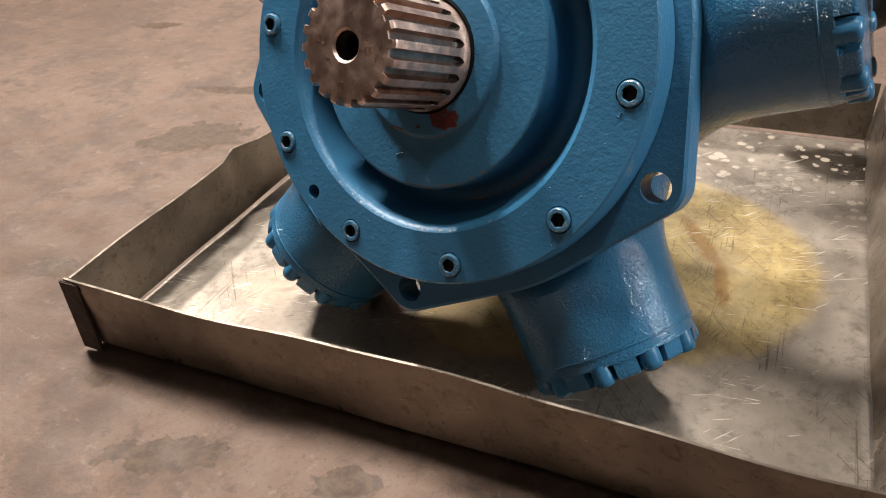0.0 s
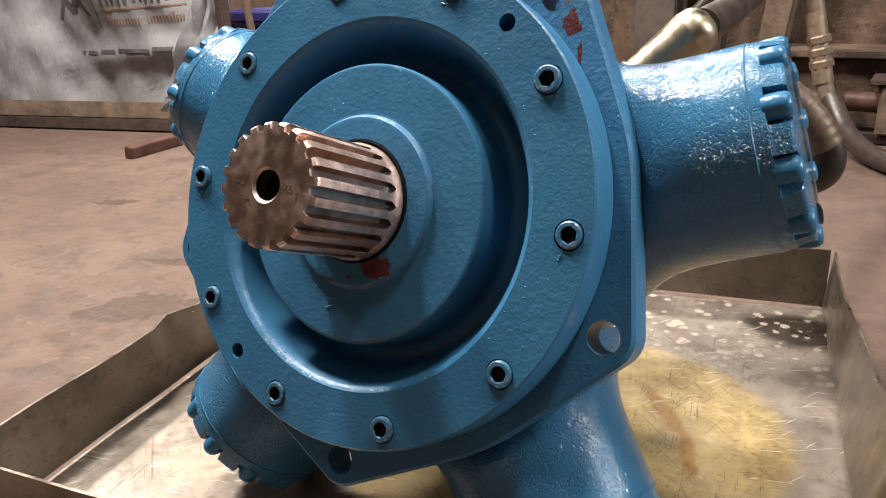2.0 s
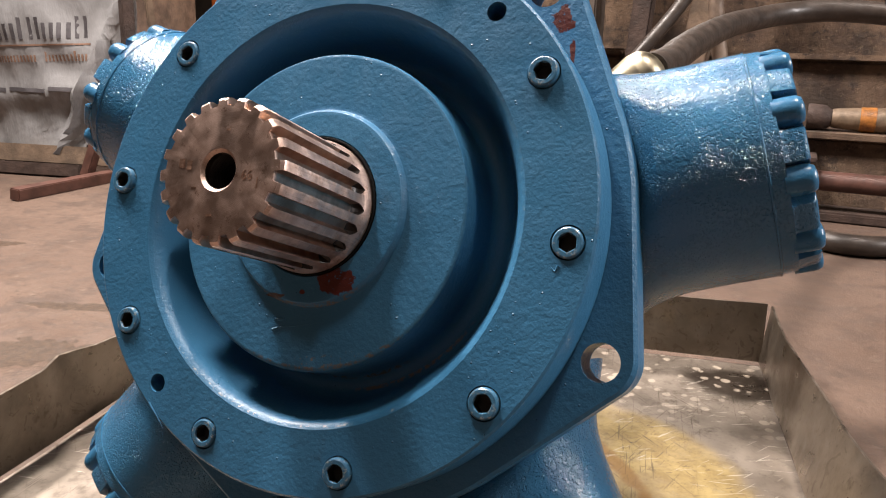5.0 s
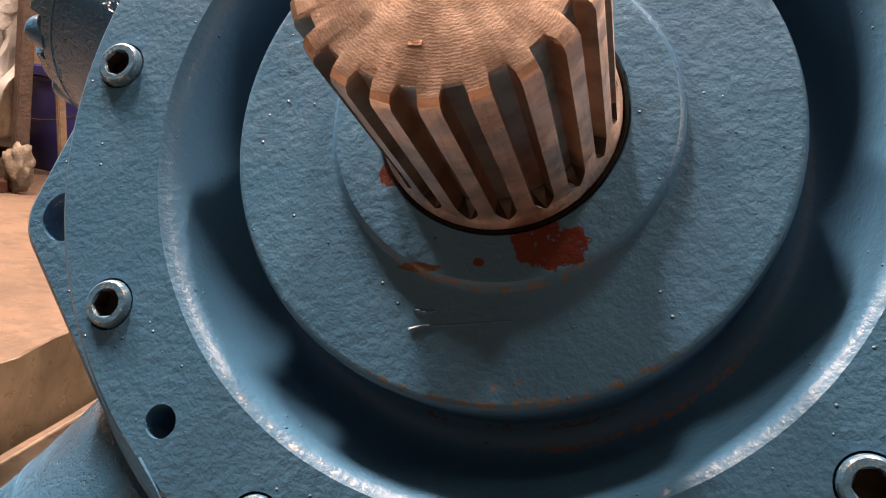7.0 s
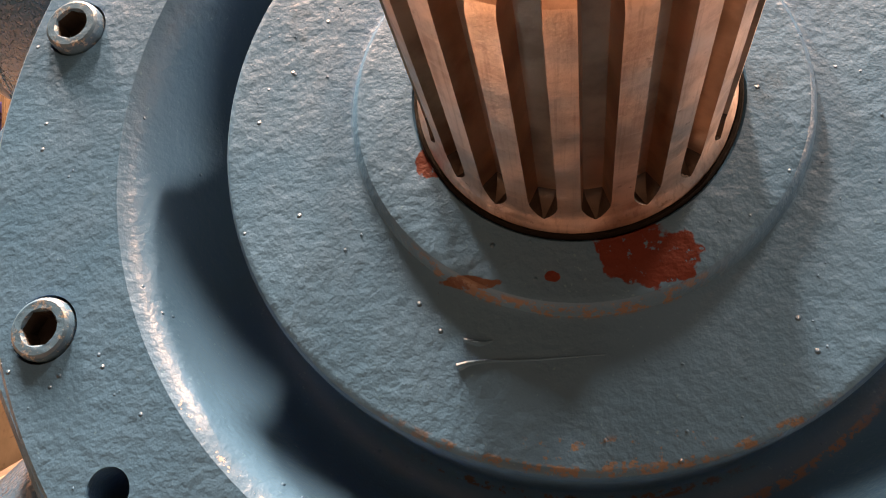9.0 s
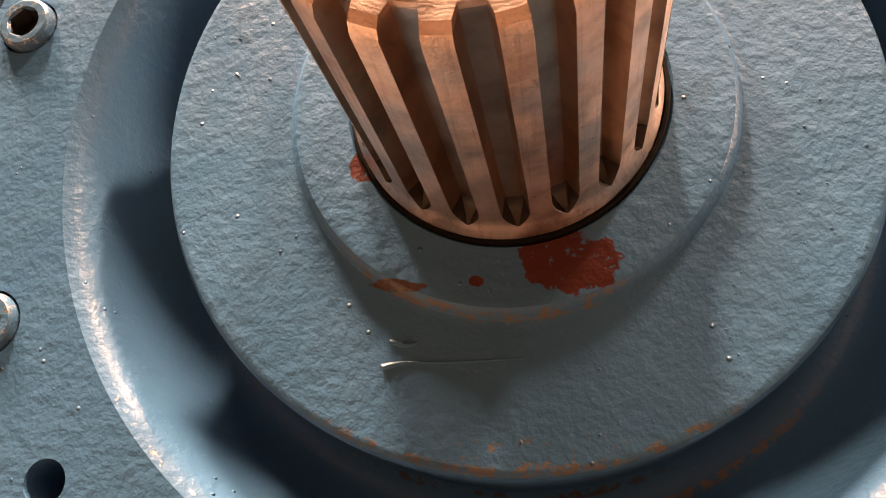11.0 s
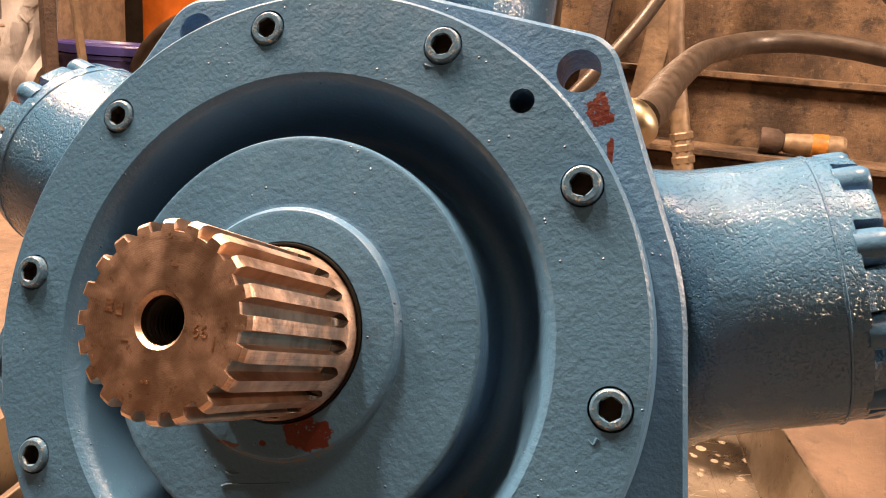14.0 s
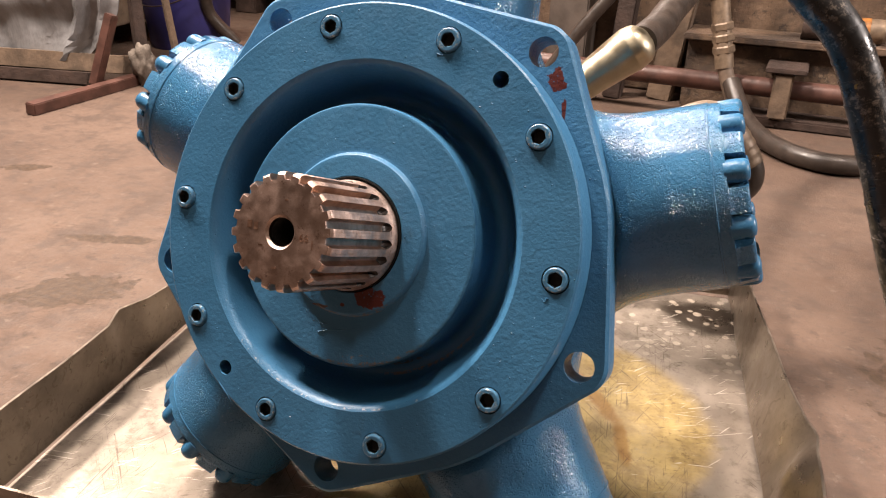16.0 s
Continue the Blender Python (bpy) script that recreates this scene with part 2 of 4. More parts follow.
def rust_material():
    """Old brown steel with soot, dust and flaking rust."""
    m = Mat("rusty_steel", (0.11, 0.07, 0.045), 0.78, 0.1)
    colour = m.mix(m.step(m.noise(9, 7, 0.7), 0.34, 0.66), (0.064, 0.038, 0.025), (0.150, 0.096, 0.060))
    colour = m.mix(m.math("MULTIPLY", m.step(m.noise(30, 7, 0.75), 0.52, 0.64), 0.8), colour, (0.024, 0.016, 0.012))
    colour = m.mix(m.math("MULTIPLY", m.step(m.noise(70, 6, 0.75), 0.57, 0.66), 0.7), colour, (0.21, 0.150, 0.098))
    soot = m.step(m.noise(3.2, 5, 0.65), 0.52, 0.62)
    colour = m.mix(m.math("MULTIPLY", soot, 0.65), colour, (0.020, 0.014, 0.011))
    m.set("Base Color", colour)
    m.set("Normal", m.bump(m.noise(55, 7, 0.75), 0.8, 0.006))
    return m.mat


M_RUSTY = rust_material()


def hose_material():
    m = Mat("worn_black_hose", (0.018, 0.017, 0.017), 0.30)
    scuff = m.math("MULTIPLY", m.step(m.noise(190, 6, 0.78), 0.50, 0.60), m.step(m.noise(30, 4), 0.48, 0.58))
    colour = m.mix(scuff, (0.014, 0.013, 0.013), (0.15, 0.125, 0.105))
    m.set("Base Color", m.mix(m.step(m.noise(130, 3), 0.70, 0.75), colour, (0.30, 0.20, 0.05)))
    m.set("Roughness", m.step(m.noise(80, 4), 0.3, 0.7, 0.2, 0.5))
    m.set("Normal", m.bump(m.noise(160, 4), 0.4, 0.001))
    return m.mat


def floor_material():
    m = Mat("brown_concrete", (0.30, 0.21, 0.155), 0.75)
    colour = m.mix(m.step(m.noise(2.2, 6, 0.6), 0.3, 0.7), (0.074, 0.0435, 0.029), (0.120, 0.077, 0.055))
    colour = m.mix(m.math("MULTIPLY", m.step(m.noise(13, 9, 0.8), 0.46, 0.60), 0.85), colour, (0.064, 0.041, 0.030))
    colour = m.mix(m.math("MULTIPLY", m.step(m.noise(34, 7, 0.75), 0.56, 0.64), 0.6), colour, (0.048, 0.031, 0.023))
    colour = m.mix(m.math("MULTIPLY", m.step(m.noise(190, 5, 0.75), 0.56, 0.63), 0.75), colour, (0.055, 0.040, 0.030))
    colour = m.mix(m.math("MULTIPLY", m.step(m.noise(60, 6, 0.75), 0.57, 0.66), 0.4), colour, (0.185, 0.142, 0.110))
    wet = 0.0
    for centre, size, rz in (((-0.526, 0.195, 0), (0.075, 0.042, 0.05), 40), ((-0.965, 0.50, 0), (0.045, 0.016, 0.05), 30), ((-0.417, -0.086, 0), (0.030, 0.018, 0.05), 30), ((-0.60, 0.335, 0), (0.075, 0.014, 0.05), 20),
                             ((-0.122, -0.190, 0), (0.045, 0.017, 0.05), 30), ((0.006, -0.141, 0), (0.024, 0.013, 0.05), 30), ((0.50, 0.55, 0), (0.2, 0.08, 0.05), 60), ((-0.235, -0.165, 0), (0.014, 0.009, 0.05), 10)):
        blot = m.spot(centre, size, 1.9, 46, 0.10, rz)
        wet = m.math("MAXIMUM", wet, blot)
    colour = m.mix(m.math("MULTIPLY", wet, 0.9), colour, m.mix(m.step(m.noise(120, 5, 0.7), 0.4, 0.6), (0.034, 0.0180, 0.0085), (0.062, 0.0350, 0.0175)))
    m.set("Base Color", colour)
    m.set("Roughness", m.math("SUBTRACT", m.step(m.noise(25, 4), 0.3, 0.7, 0.62, 0.85), m.math("MULTIPLY", wet, 0.10)))
    nrm = m.bump(m.noise(22, 8, 0.75), 0.7, 0.005)
    nrm = m.bump(m.noise(260, 3), 0.35, 0.001, nrm)
    m.set("Normal", m.bump(wet, 0.4, -0.0015, nrm))
    return m.mat


def tray_material():
    m = Mat("oily_sheet_steel", (0.42, 0.36, 0.30), 0.30, 1.0)
    cloud = m.noise(9, 6, 0.65)
    colour = m.mix(m.step(cloud, 0.3, 0.7), (0.185, 0.155, 0.126), (0.300, 0.260, 0.218))
    colour = m.mix(m.math("MULTIPLY", m.step(m.noise(75, 7, 0.75), 0.48, 0.66), 0.6), colour, (0.12, 0.098, 0.078))
    scratch = 0.0
    for rz, sc in ((33, 1.0), (14, 1.2), (60, 0.9)):
        line = m.math("MULTIPLY", m.step(m.noise(1.0, 2, 0.5, m.stretch(20 * sc, 400 * sc, 20, rz)), 0.672, 0.70), m.step(m.noise(16, 3), 0.50, 0.56))
        scratch = m.math("MAXIMUM", scratch, line)
    nicks = 0.0
    for rz, sc in ((100, 1.0), (-40, 1.2), (75, 1.4)):
        line = m.math("MULTIPLY", m.step(m.noise(1.0, 2, 0.5, m.stretch(12 * sc, 520 * sc, 20, rz), 1.2), 0.65, 0.67), m.step(m.noise(11, 3), 0.48, 0.55))
        nicks = m.math("MAXIMUM", nicks, line)
    ring = m.math("MAXIMUM", m.spot((0.085, 0.212, 0.0), (0.158, 0.158, 0.3), 0.16, 26, 0.10), m.spot((0.0, 0.065, 0.0), (0.075, 0.060, 0.3), 0.5, 30, 0.15))
    yellow = m.mix(m.step(m.noise(28, 7, 0.7), 0.32, 0.68), (0.24, 0.170, 0.062), (0.46, 0.350, 0.150))
    yellow = m.mix(m.math("MULTIPLY", m.step(m.noise(110, 7, 0.8), 0.54, 0.64), 0.7), yellow, (0.11, 0.065, 0.022))
    yellow = m.mix(m.math("MULTIPLY", m.step(m.noise(55, 6, 0.75), 0.60, 0.68), 0.8), yellow, (0.46, 0.375, 0.21))
    colour = m.mix(m.math("MULTIPLY", ring, m.step(m.noise(17, 6, 0.7), 0.30, 0.62, 0.60, 0.95)), colour, yellow)
    streak = m.math("MAXIMUM", m.spot((0.125, 0.255, 0.0), (0.055, 0.010, 0.3), 1.1, 40, 0.5, -50), m.spot((0.16, 0.20, 0.0), (0.04, 0.008, 0.3), 1.1, 40, 0.5, -70))
    colour = m.mix(m.math("MULTIPLY", streak, 0.6), colour, (0.20, 0.085, 0.012))
    oil = m.spot((0.215, 0.475, 0.0), (0.075, 0.045, 0.3), 0.9, 24, 0.4)
    colour = m.mix(m.math("MULTIPLY", oil, 0.8), colour, (0.030, 0.020, 0.014))
    cell = m.math("ADD", m.voronoi(62, vec=m.stretch(1, 1, 0.01)), m.math("MULTIPLY", m.noise(26, 3), -0.75))
    drops = m.math("MULTIPLY", m.step(cell, -0.13, -0.08, 1.0, 0.0), m.spot((0.17, 0.46, 0.0), (0.20, 0.11, 0.3), 0.9, 25, 0.3))
    colour = m.mix(m.math("MULTIPLY", drops, 0.7), colour, (0.36, 0.31, 0.25))
    specks = m.math("MULTIPLY", m.step(m.noise(150, 5, 0.75), 0.64, 0.72), m.step(m.noise(18, 3), 0.42, 0.6))
    colour = m.mix(m.math("MULTIPLY", specks, 0.6), colour, (0.10, 0.075, 0.05))
    pale = m.math("MAXIMUM", m.spot((-0.20, -0.005, 0.0), (0.045, 0.03, 0.3), 1.2, 40, 0.4), m.spot((-0.235, 0.165, 0), (0.02, 0.012, 0.3), 0.8, 40, 0.4))
    colour = m.mix(m.math("MULTIPLY", pale, 0.45), colour, (0.36, 0.29, 0.22))
    colour = m.mix(m.math("MULTIPLY", nicks, 0.6), colour, (0.06, 0.042, 0.03))
    dashes = m.math("MULTIPLY", m.step(m.noise(1.0, 3, 0.6, m.stretch(60, 420, 60, 30)), 0.64, 0.68), m.step(m.noise(17, 3), 0.5, 0.58))
    colour = m.mix(m.math("MULTIPLY", dashes, 0.6), colour, (0.075, 0.055, 0.04))
    colour = m.mix(m.math("MULTIPLY", scratch, 0.7), colour, (0.62, 0.57, 0.50))
    m.set("Base Color", colour)
    rough = m.step(m.noise(30, 6, 0.7), 0.3, 0.7, 0.38, 0.58)
    rough = m.math("SUBTRACT", rough, m.math("MULTIPLY", oil, 0.16))
    m.set("Roughness", m.math("ADD", rough, m.math("MULTIPLY", ring, 0.08)))
    m.set("Metallic", m.math("SUBTRACT", 0.70, m.math("MULTIPLY", m.math("MAXIMUM", drops, m.math("MULTIPLY", ring, 0.45)), 0.6)))
    nrm = m.bump(m.noise(12, 4), 0.25, 0.004)
    nrm = m.bump(scratch, 0.3, -0.0006, nrm)
    m.set("Normal", m.bump(m.noise(240, 4), 0.15, 0.0006, nrm))
    return m.mat


def wall_sheet_material():
    m = Mat("dirty_tray_wall", (0.40, 0.34, 0.28), 0.36, 0.9)
    colour = m.mix(m.step(m.noise(14, 6, 0.65), 0.3, 0.7), (0.190, 0.160, 0.130), (0.31, 0.266, 0.220))
    colour = m.mix(m.math("MULTIPLY", m.step(m.noise(45, 7, 0.75), 0.52, 0.70), 0.42), colour, (0.085, 0.060, 0.040))
    colour = m.mix(m.math("MULTIPLY", m.step(m.noise(60, 3, 0.5, None, 2.5), 0.60, 0.66), 0.35), colour, (0.09, 0.06, 0.038))
    m.set("Base Color", colour)
    m.set("Roughness", m.step(m.noise(40, 5), 0.3, 0.7, 0.26, 0.5))
    m.set("Normal", m.bump(m.noise(18, 5), 0.35, 0.004))
    return m.mat


def sheeting_material():
    m = Mat("white_plastic_sheet", (0.62, 0.56, 0.50), 0.24)
    m.set("Base Color", m.mix(m.step(m.noise(7, 6, 0.65), 0.35, 0.7), (0.27, 0.27, 0.275), (0.165, 0.163, 0.165)))
    m.set("Normal", m.bump(m.noise(20, 5, 0.6, m.stretch(1, 1, 0.35)), 0.6, 0.01))
    return m.mat


M_BLACKHOSE = hose_material()
M_FLOOR = floor_material()
M_TRAY = tray_material()
M_TRAYWALL = wall_sheet_material()
M_SHEET = sheeting_material()


# ---- builders ----
def mesh_of(bm, material, smooth=True, crisp=35.0):
    me = bpy.data.meshes.new("mesh")
    bmesh.ops.recalc_face_normals(bm, faces=bm.faces)
    for f in bm.faces:
        f.smooth = smooth
    for e in bm.edges:
        if len(e.link_faces) == 2 and e.calc_face_angle(0) > radians(crisp):
            e.smooth = False
    bm.to_mesh(me)
    bm.free()
    for one in material if isinstance(material, (list, tuple)) else [material]:
        me.materials.append(one)
    return me


def thing(name, label, category, m=None, group="", kind=""):
    ob = new(name)
    ob.empty_display_size = 0.02
    if m is not None:
        ob.matrix_world = m
    return tagged(ob, label, category, group, kind)


def part(name, bm, material, parent, label="", m=None, crisp=35.0):
    ob = new(name, mesh_of(bm, material, True, crisp))
    ob.parent = parent
    if m is not None:
        ob.matrix_basis = m
    return tagged(ob, label)


def solid(name, bm, material, label, category, kind="", group="", crisp=35.0):
    return tagged(new(name, mesh_of(bm, material, True, crisp)), label, category, group, kind)


def revolve(profile, n=96, m=Matrix()):
    """Turns (radius, height) points round local z; radius 0 closes an end."""
    bm = bmesh.new()
    rings = []
    for r, h in profile:
        if r < 1e-6:
            rings.append([bm.verts.new(m @ Vector((0, 0, h)))])
        else:
            rings.append([bm.verts.new(m @ Vector((r * math.cos(2 * math.pi * k / n), r * math.sin(2 * math.pi * k / n), h))) for k in range(n)])
    for a, b in zip(rings, rings[1:]):
        for k in range(n):
            quad = [a[k % len(a)], a[(k + 1) % len(a)], b[(k + 1) % len(b)], b[k % len(b)]]
            quad = list(dict.fromkeys(quad))
            if len(quad) > 2:
                bm.faces.new(quad)
    return bm


def loft(sections, closed=True):
    """Skins equal-length loops of points, with flat ends when closed."""
    bm = bmesh.new()
    rows = [[bm.verts.new(p) for p in s] for s in sections]
    n = len(rows[0])
    for a, b in zip(rows, rows[1:]):
        for k in range(n):
            bm.faces.new((a[k], a[(k + 1) % n], b[(k + 1) % n], b[k]))
    if closed:
        bm.faces.new(rows[0][::-1]), bm.faces.new(rows[-1])
    return bm


def box(x0, x1, y0, y1, z0, z1, bevel=0.0, m=Matrix()):
    bm = bmesh.new()
    bmesh.ops.create_cube(bm, size=1)
    for v in bm.verts:
        v.co = Vector((x0 + (v.co.x + 0.5) * (x1 - x0), y0 + (v.co.y + 0.5) * (y1 - y0), z0 + (v.co.z + 0.5) * (z1 - z0)))
    if bevel:
        bmesh.ops.bevel(bm, geom=bm.edges[:], offset=bevel, segments=2, affect="EDGES")
    bm.transform(m)
    return bm


def spline(points, steps=10):
    """A smooth line through points (Catmull-Rom)."""
    ps = [Vector(p) for p in points]
    ps = [ps[0] * 2 - ps[1]] + ps + [ps[-1] * 2 - ps[-2]]
    out = []
    for a, b, c, d in zip(ps, ps[1:], ps[2:], ps[3:]):
        for k in range(steps):
            t = k / steps
            out.append(0.5 * (2 * b + (c - a) * t + (2 * a - 5 * b + 4 * c - d) * t * t + (3 * b - a - 3 * c + d) * t ** 3))
    return out + [ps[-2]]


def tube(points, radius, n=16, steps=10, wave=None):
    """A tube along a smooth line; wave(k) gives a factor on the radius at each step."""
    line = spline(points, steps)
    side = None
    sections = []
    for k, p in enumerate(line):
        ahead = (line[min(k + 1, len(line) - 1)] - line[max(k - 1, 0)]).normalized()
        side = (ahead.cross(Vector((0.3, 0.2, 1))) if side is None else side - ahead * side.dot(ahead)).normalized()
        up = ahead.cross(side)
        r = radius * (wave(k / (len(line) - 1)) if wave else 1.0)
        sections.append([p + r * (math.cos(2 * math.pi * j / n) * side + math.sin(2 * math.pi * j / n) * up) for j in range(n)])
    return loft(sections)


def cut(ob, cutters):
    """Takes the cutters' shapes out of ob for good."""
    for c in cutters:
        mod = ob.modifiers.new("hole", "BOOLEAN")
        mod.operation, mod.object, mod.solver = "DIFFERENCE", c, "EXACT"
    bpy.context.view_layer.update()
    me = bpy.data.meshes.new_from_object(ob.evaluated_get(bpy.context.evaluated_depsgraph_get()))
    ob.modifiers.clear()
    bm = bmesh.new()
    bm.from_mesh(me)
    bmesh.ops.triangulate(bm, faces=[f for f in bm.faces if len(f.verts) > 4])
    for e in bm.edges:
        e.smooth = not (len(e.link_faces) == 2 and e.calc_face_angle(0) > radians(32))
    for f in bm.faces:
        f.smooth = True
    bm.to_mesh(me)
    bm.free()
    ob.data = me
    for c in cutters:
        bpy.data.objects.remove(c)
    even = ob.modifiers.new("even", "WEIGHTED_NORMAL")
    even.keep_sharp, even.weight = True, 100


# the motor's own frame: x across, y along the shaft into the motor, z up its face
MOTOR = pose(0, 0, 0.2564, -21.38, -5.0, 1.96)
FACE = Matrix.Rotation(radians(90), 4, "X")  # local z of a turned piece becomes -y of the motor


def polar(r, degrees, y):
    return Vector((r * math.cos(radians(degrees)), y, r * math.sin(radians(degrees))))


def peg(r, depth, place, n=32):
    """A loose cutter along the motor's y."""
    bm = revolve([(0, -depth), (r, -depth), (r, depth), (0, depth)], n, Matrix.Translation(place) @ FACE)
    return new("cutter", mesh_of(bm, M_DARK))


STAMPS = (("66", 0.0155, -0.0022, 0),)
STAMP_BARS = ((-0.0200, 0.0030, 0.0030, 0.0042), (-0.0158, 0.0022, 0.0026, 0.0042), (-0.0020, -0.0200, 0.0030, 0.0012), (-0.0120, -0.0080, 0.0028, 0.0010), (0.0210, -0.0055, 0.0006, 0.0050), (0.0030, 0.0180, 0.0020, 0.0009))


def build_motor():
    motor = thing("hydraulic_motor", "blue painted radial piston hydraulic motor with splined shaft", "hydraulic motor", MOTOR)
    # front cover: outer ring, dished channel, raised disc and boss
    prof = [(0.0362, -0.02), (0.0369, -0.02), (0.0369, 0.0046), (0.0374, 0.0052), (0.0490, 0.0050), (0.0506, 0.0047), (0.0518, 0.0034), (0.0527, 0.0014), (0.0545, 0.0010),
            (0.0824, 0.0010), (0.0840, 0.0005), (0.0849, -0.0009), (0.0852, -0.022), (0.0856, -0.0310), (0.0868, -0.0335), (0.0885, -0.0352), (0.0910, -0.0362), (0.0935, -0.0364), (0.0962, -0.0354), (0.0985, -0.0326), (0.1004, -0.0290),
            (0.1020, -0.0250), (0.1040, -0.0188), (0.1060, -0.0124), (0.1074, -0.0082), (0.1088, -0.0052), (0.1099, -0.0031), (0.1110, -0.0016), (0.1124, -0.0006), (0.1133, 0.0), (0.1472, 0.0), (0.1484, -0.0010), (0.1488, -0.0026), (0.1490, -0.0255), (0.1250, -0.0255), (0.1100, -0.0385), (0.0362, -0.0385)]
    body = revolve(prof + [prof[0]], 160, FACE)
    for v in body.verts:
        if 0.080 < math.hypot(v.co.x, v.co.z) < 0.116:
            v.co.z -= 0.0009
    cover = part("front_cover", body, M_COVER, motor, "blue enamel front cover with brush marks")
    pegs = [peg(0.0084, 0.0075, polar(0.1355, 102 - 36 * k, 0)) for k in range(10)] + [peg(0.0051, 0.02, polar(0.1355, a, 0)) for a in (48, 228)]
    bpy.context.view_layer.update()
    for p in pegs:
        p.matrix_world = MOTOR
    cut(cover, pegs)
    # mounting flange: a rounded pentagon with five through holes
    outline = []
    body_r, rho = 0.1630, 0.0195
    corner_r = (body_r - rho) / math.cos(radians(28))
    for c in range(5):
        mid = 120 - 72 * c
        for k in range(11):
            outline.append(polar(corner_r, mid, 0) + polar(rho, mid + 28 - 56 * k / 10, 0))
        for k in range(1, 6):
            outline.append(polar(body_r, mid - 28 - 16 * k / 6, 0))
    sections = [[p * s + Vector((-0.0025, y, 0)) for p in outline] for s, y in ((0.988, 0.0258), (1.0, 0.0275), (1.0, 0.0465), (0.985, 0.0485))]
    flange = part("mounting_flange", loft(sections), M_FLANGE, motor, "pentagonal mounting flange with chipped paint showing red primer")
    pegs = [peg(0.0095, 0.06, polar(0.1650, 120 - 72 * c, 0.035) + Vector((-0.0025, 0, 0))) for c in range(5)] + [peg(0.1300, 0.0145, Vector((0, 0.0255, 0)), 96)]
    for p in pegs:
        p.matrix_world = MOTOR
    cut(flange, pegs)
    # cap screws
    def screw():
        bm = revolve([(0.0047, 0.0008), (0.0066, 0.0008), (0.0073, 0.0003), (0.0077, -0.0009), (0.0077, -0.0070), (0.0, -0.0070)], 36)
        hexes = []
        for r, h in ((0.0047, 0.0008), (0.0043, 0.0), (0.0043, -0.0055)):
            hexes.append([bm.verts.new((r * q * math.cos(a), r * q * math.sin(a), h)) for k in range(36) for a in [2 * math.pi * k / 36]
                          for q in [1.0 if h > 0 else 0.94 / math.cos((a + math.pi / 6) % (math.pi / 3) - math.pi / 6)]])
        for a, b in zip(hexes, hexes[1:]):
            for k in range(36):
                bm.faces.new((a[k], a[(k + 1) % 36], b[(k + 1) % 36], b[k]))
        bm.faces.new(hexes[-1])
        bmesh.ops.remove_doubles(bm, verts=bm.verts, dist=0.00005)
        for face in bm.faces:
            if face.calc_center_median().z < -0.0008 and face.calc_center_median().xy.length < 0.0047:
                face.material_index = 1
        return bm

    me = mesh_of(screw(), [M_SCREW, M_DARK])
    for k in range(10):
        ob = new("cap_screw", me)
        ob.parent = motor
        ob.matrix_basis = Matrix.Translation(polar(0.1355, 102 - 36 * k, -0.0004 - 0.0008 * ((k * 7) % 3))) @ FACE @ Matrix.Rotation(0.7 * k, 4, "Z")
        tagged(ob, "blue painted socket cap screw")
    # case behind the flange and the rear valve housing it leans on
    case = [(0.0, -0.048), (0.128, -0.048), (0.134, -0.052), (0.134, -0.150), (0.125, -0.162), (0.0, -0.162)]
    part("case", revolve(case, 80, FACE), M_CAST, motor, "glossy blue cast motor case")
    rear = [(0.0, -0.160), (0.082, -0.160), (0.086, -0.165), (0.086, -0.28), (0.080, -0.285), (0.080, -0.345), (0.074, -0.352), (0.0, -0.352)]
    part("valve_housing", revolve(rear, 64, FACE), M_CAST, motor)
    # five radial cylinders with scalloped end caps
    barrel_prof = [(0.0, 0.1235), (0.084, 0.1235), (0.0800, 0.1300), (0.0745, 0.1380), (0.0700, 0.1450), (0.0665, 0.1520), (0.0640, 0.1600), (0.0622, 0.1700), (0.0610, 0.1900), (0.0603, 0.2180), (0.0594, 0.2190), (0.0, 0.2190)]

    def barrel():
        bm = revolve(barrel_prof, 72)
        for v in bm.verts:
            if v.co.z < 0.165:
                v.co.y = max(v.co.y, -0.048 - 0.012 * max(0.0, (v.co.z - 0.155) / 0.01))
        return bm

    def cap_outline(rad, pocket):
        pts = []
        for k in range(240):
            a = 2 * math.pi * k / 240
            d = (a - radians(7) + math.pi / 10) % (math.pi / 5) - math.pi / 10
            r = rad
            s2 = 0.0094 ** 2 - (0.0560 * math.sin(d)) ** 2
            if pocket and s2 > 0:
                r = min(rad, 0.0560 * math.cos(d) - math.sqrt(s2))
            pts.append((r, a))
        return pts

    def cap():
        rows = ((0.0598, 0.2180, 0), (0.0607, 0.2184, 0), (0.0607, 0.2192, 0), (0.0598, 0.2197, 0), (0.0597, 0.2204, 0), (0.0592, 0.2268, 0), (0.0588, 0.2272, 1), (0.0582, 0.2300, 1), (0.0574, 0.2360, 1), (0.0568, 0.2374, 1), (0.0555, 0.2382, 1))
        return loft([[Vector((r * math.cos(a), r * math.sin(a), h)) for r, a in cap_outline(rad, p)] for rad, h, p in rows])

    def head():
        return revolve([(0.0, 0.2255), (0.0073, 0.2255), (0.0073, 0.2340), (0.0070, 0.2370), (0.0058, 0.2392), (0.0030, 0.2400), (0.0, 0.2402)], 24, Matrix.Translation((0.0530, 0, 0)))

    me_barrel, me_cap, me_head = (mesh_of(b(), mt, True, cr) for b, mt, cr in ((barrel, M_CAST, 40), (cap, M_CAST, 40), (head, M_BOLT, 60)))
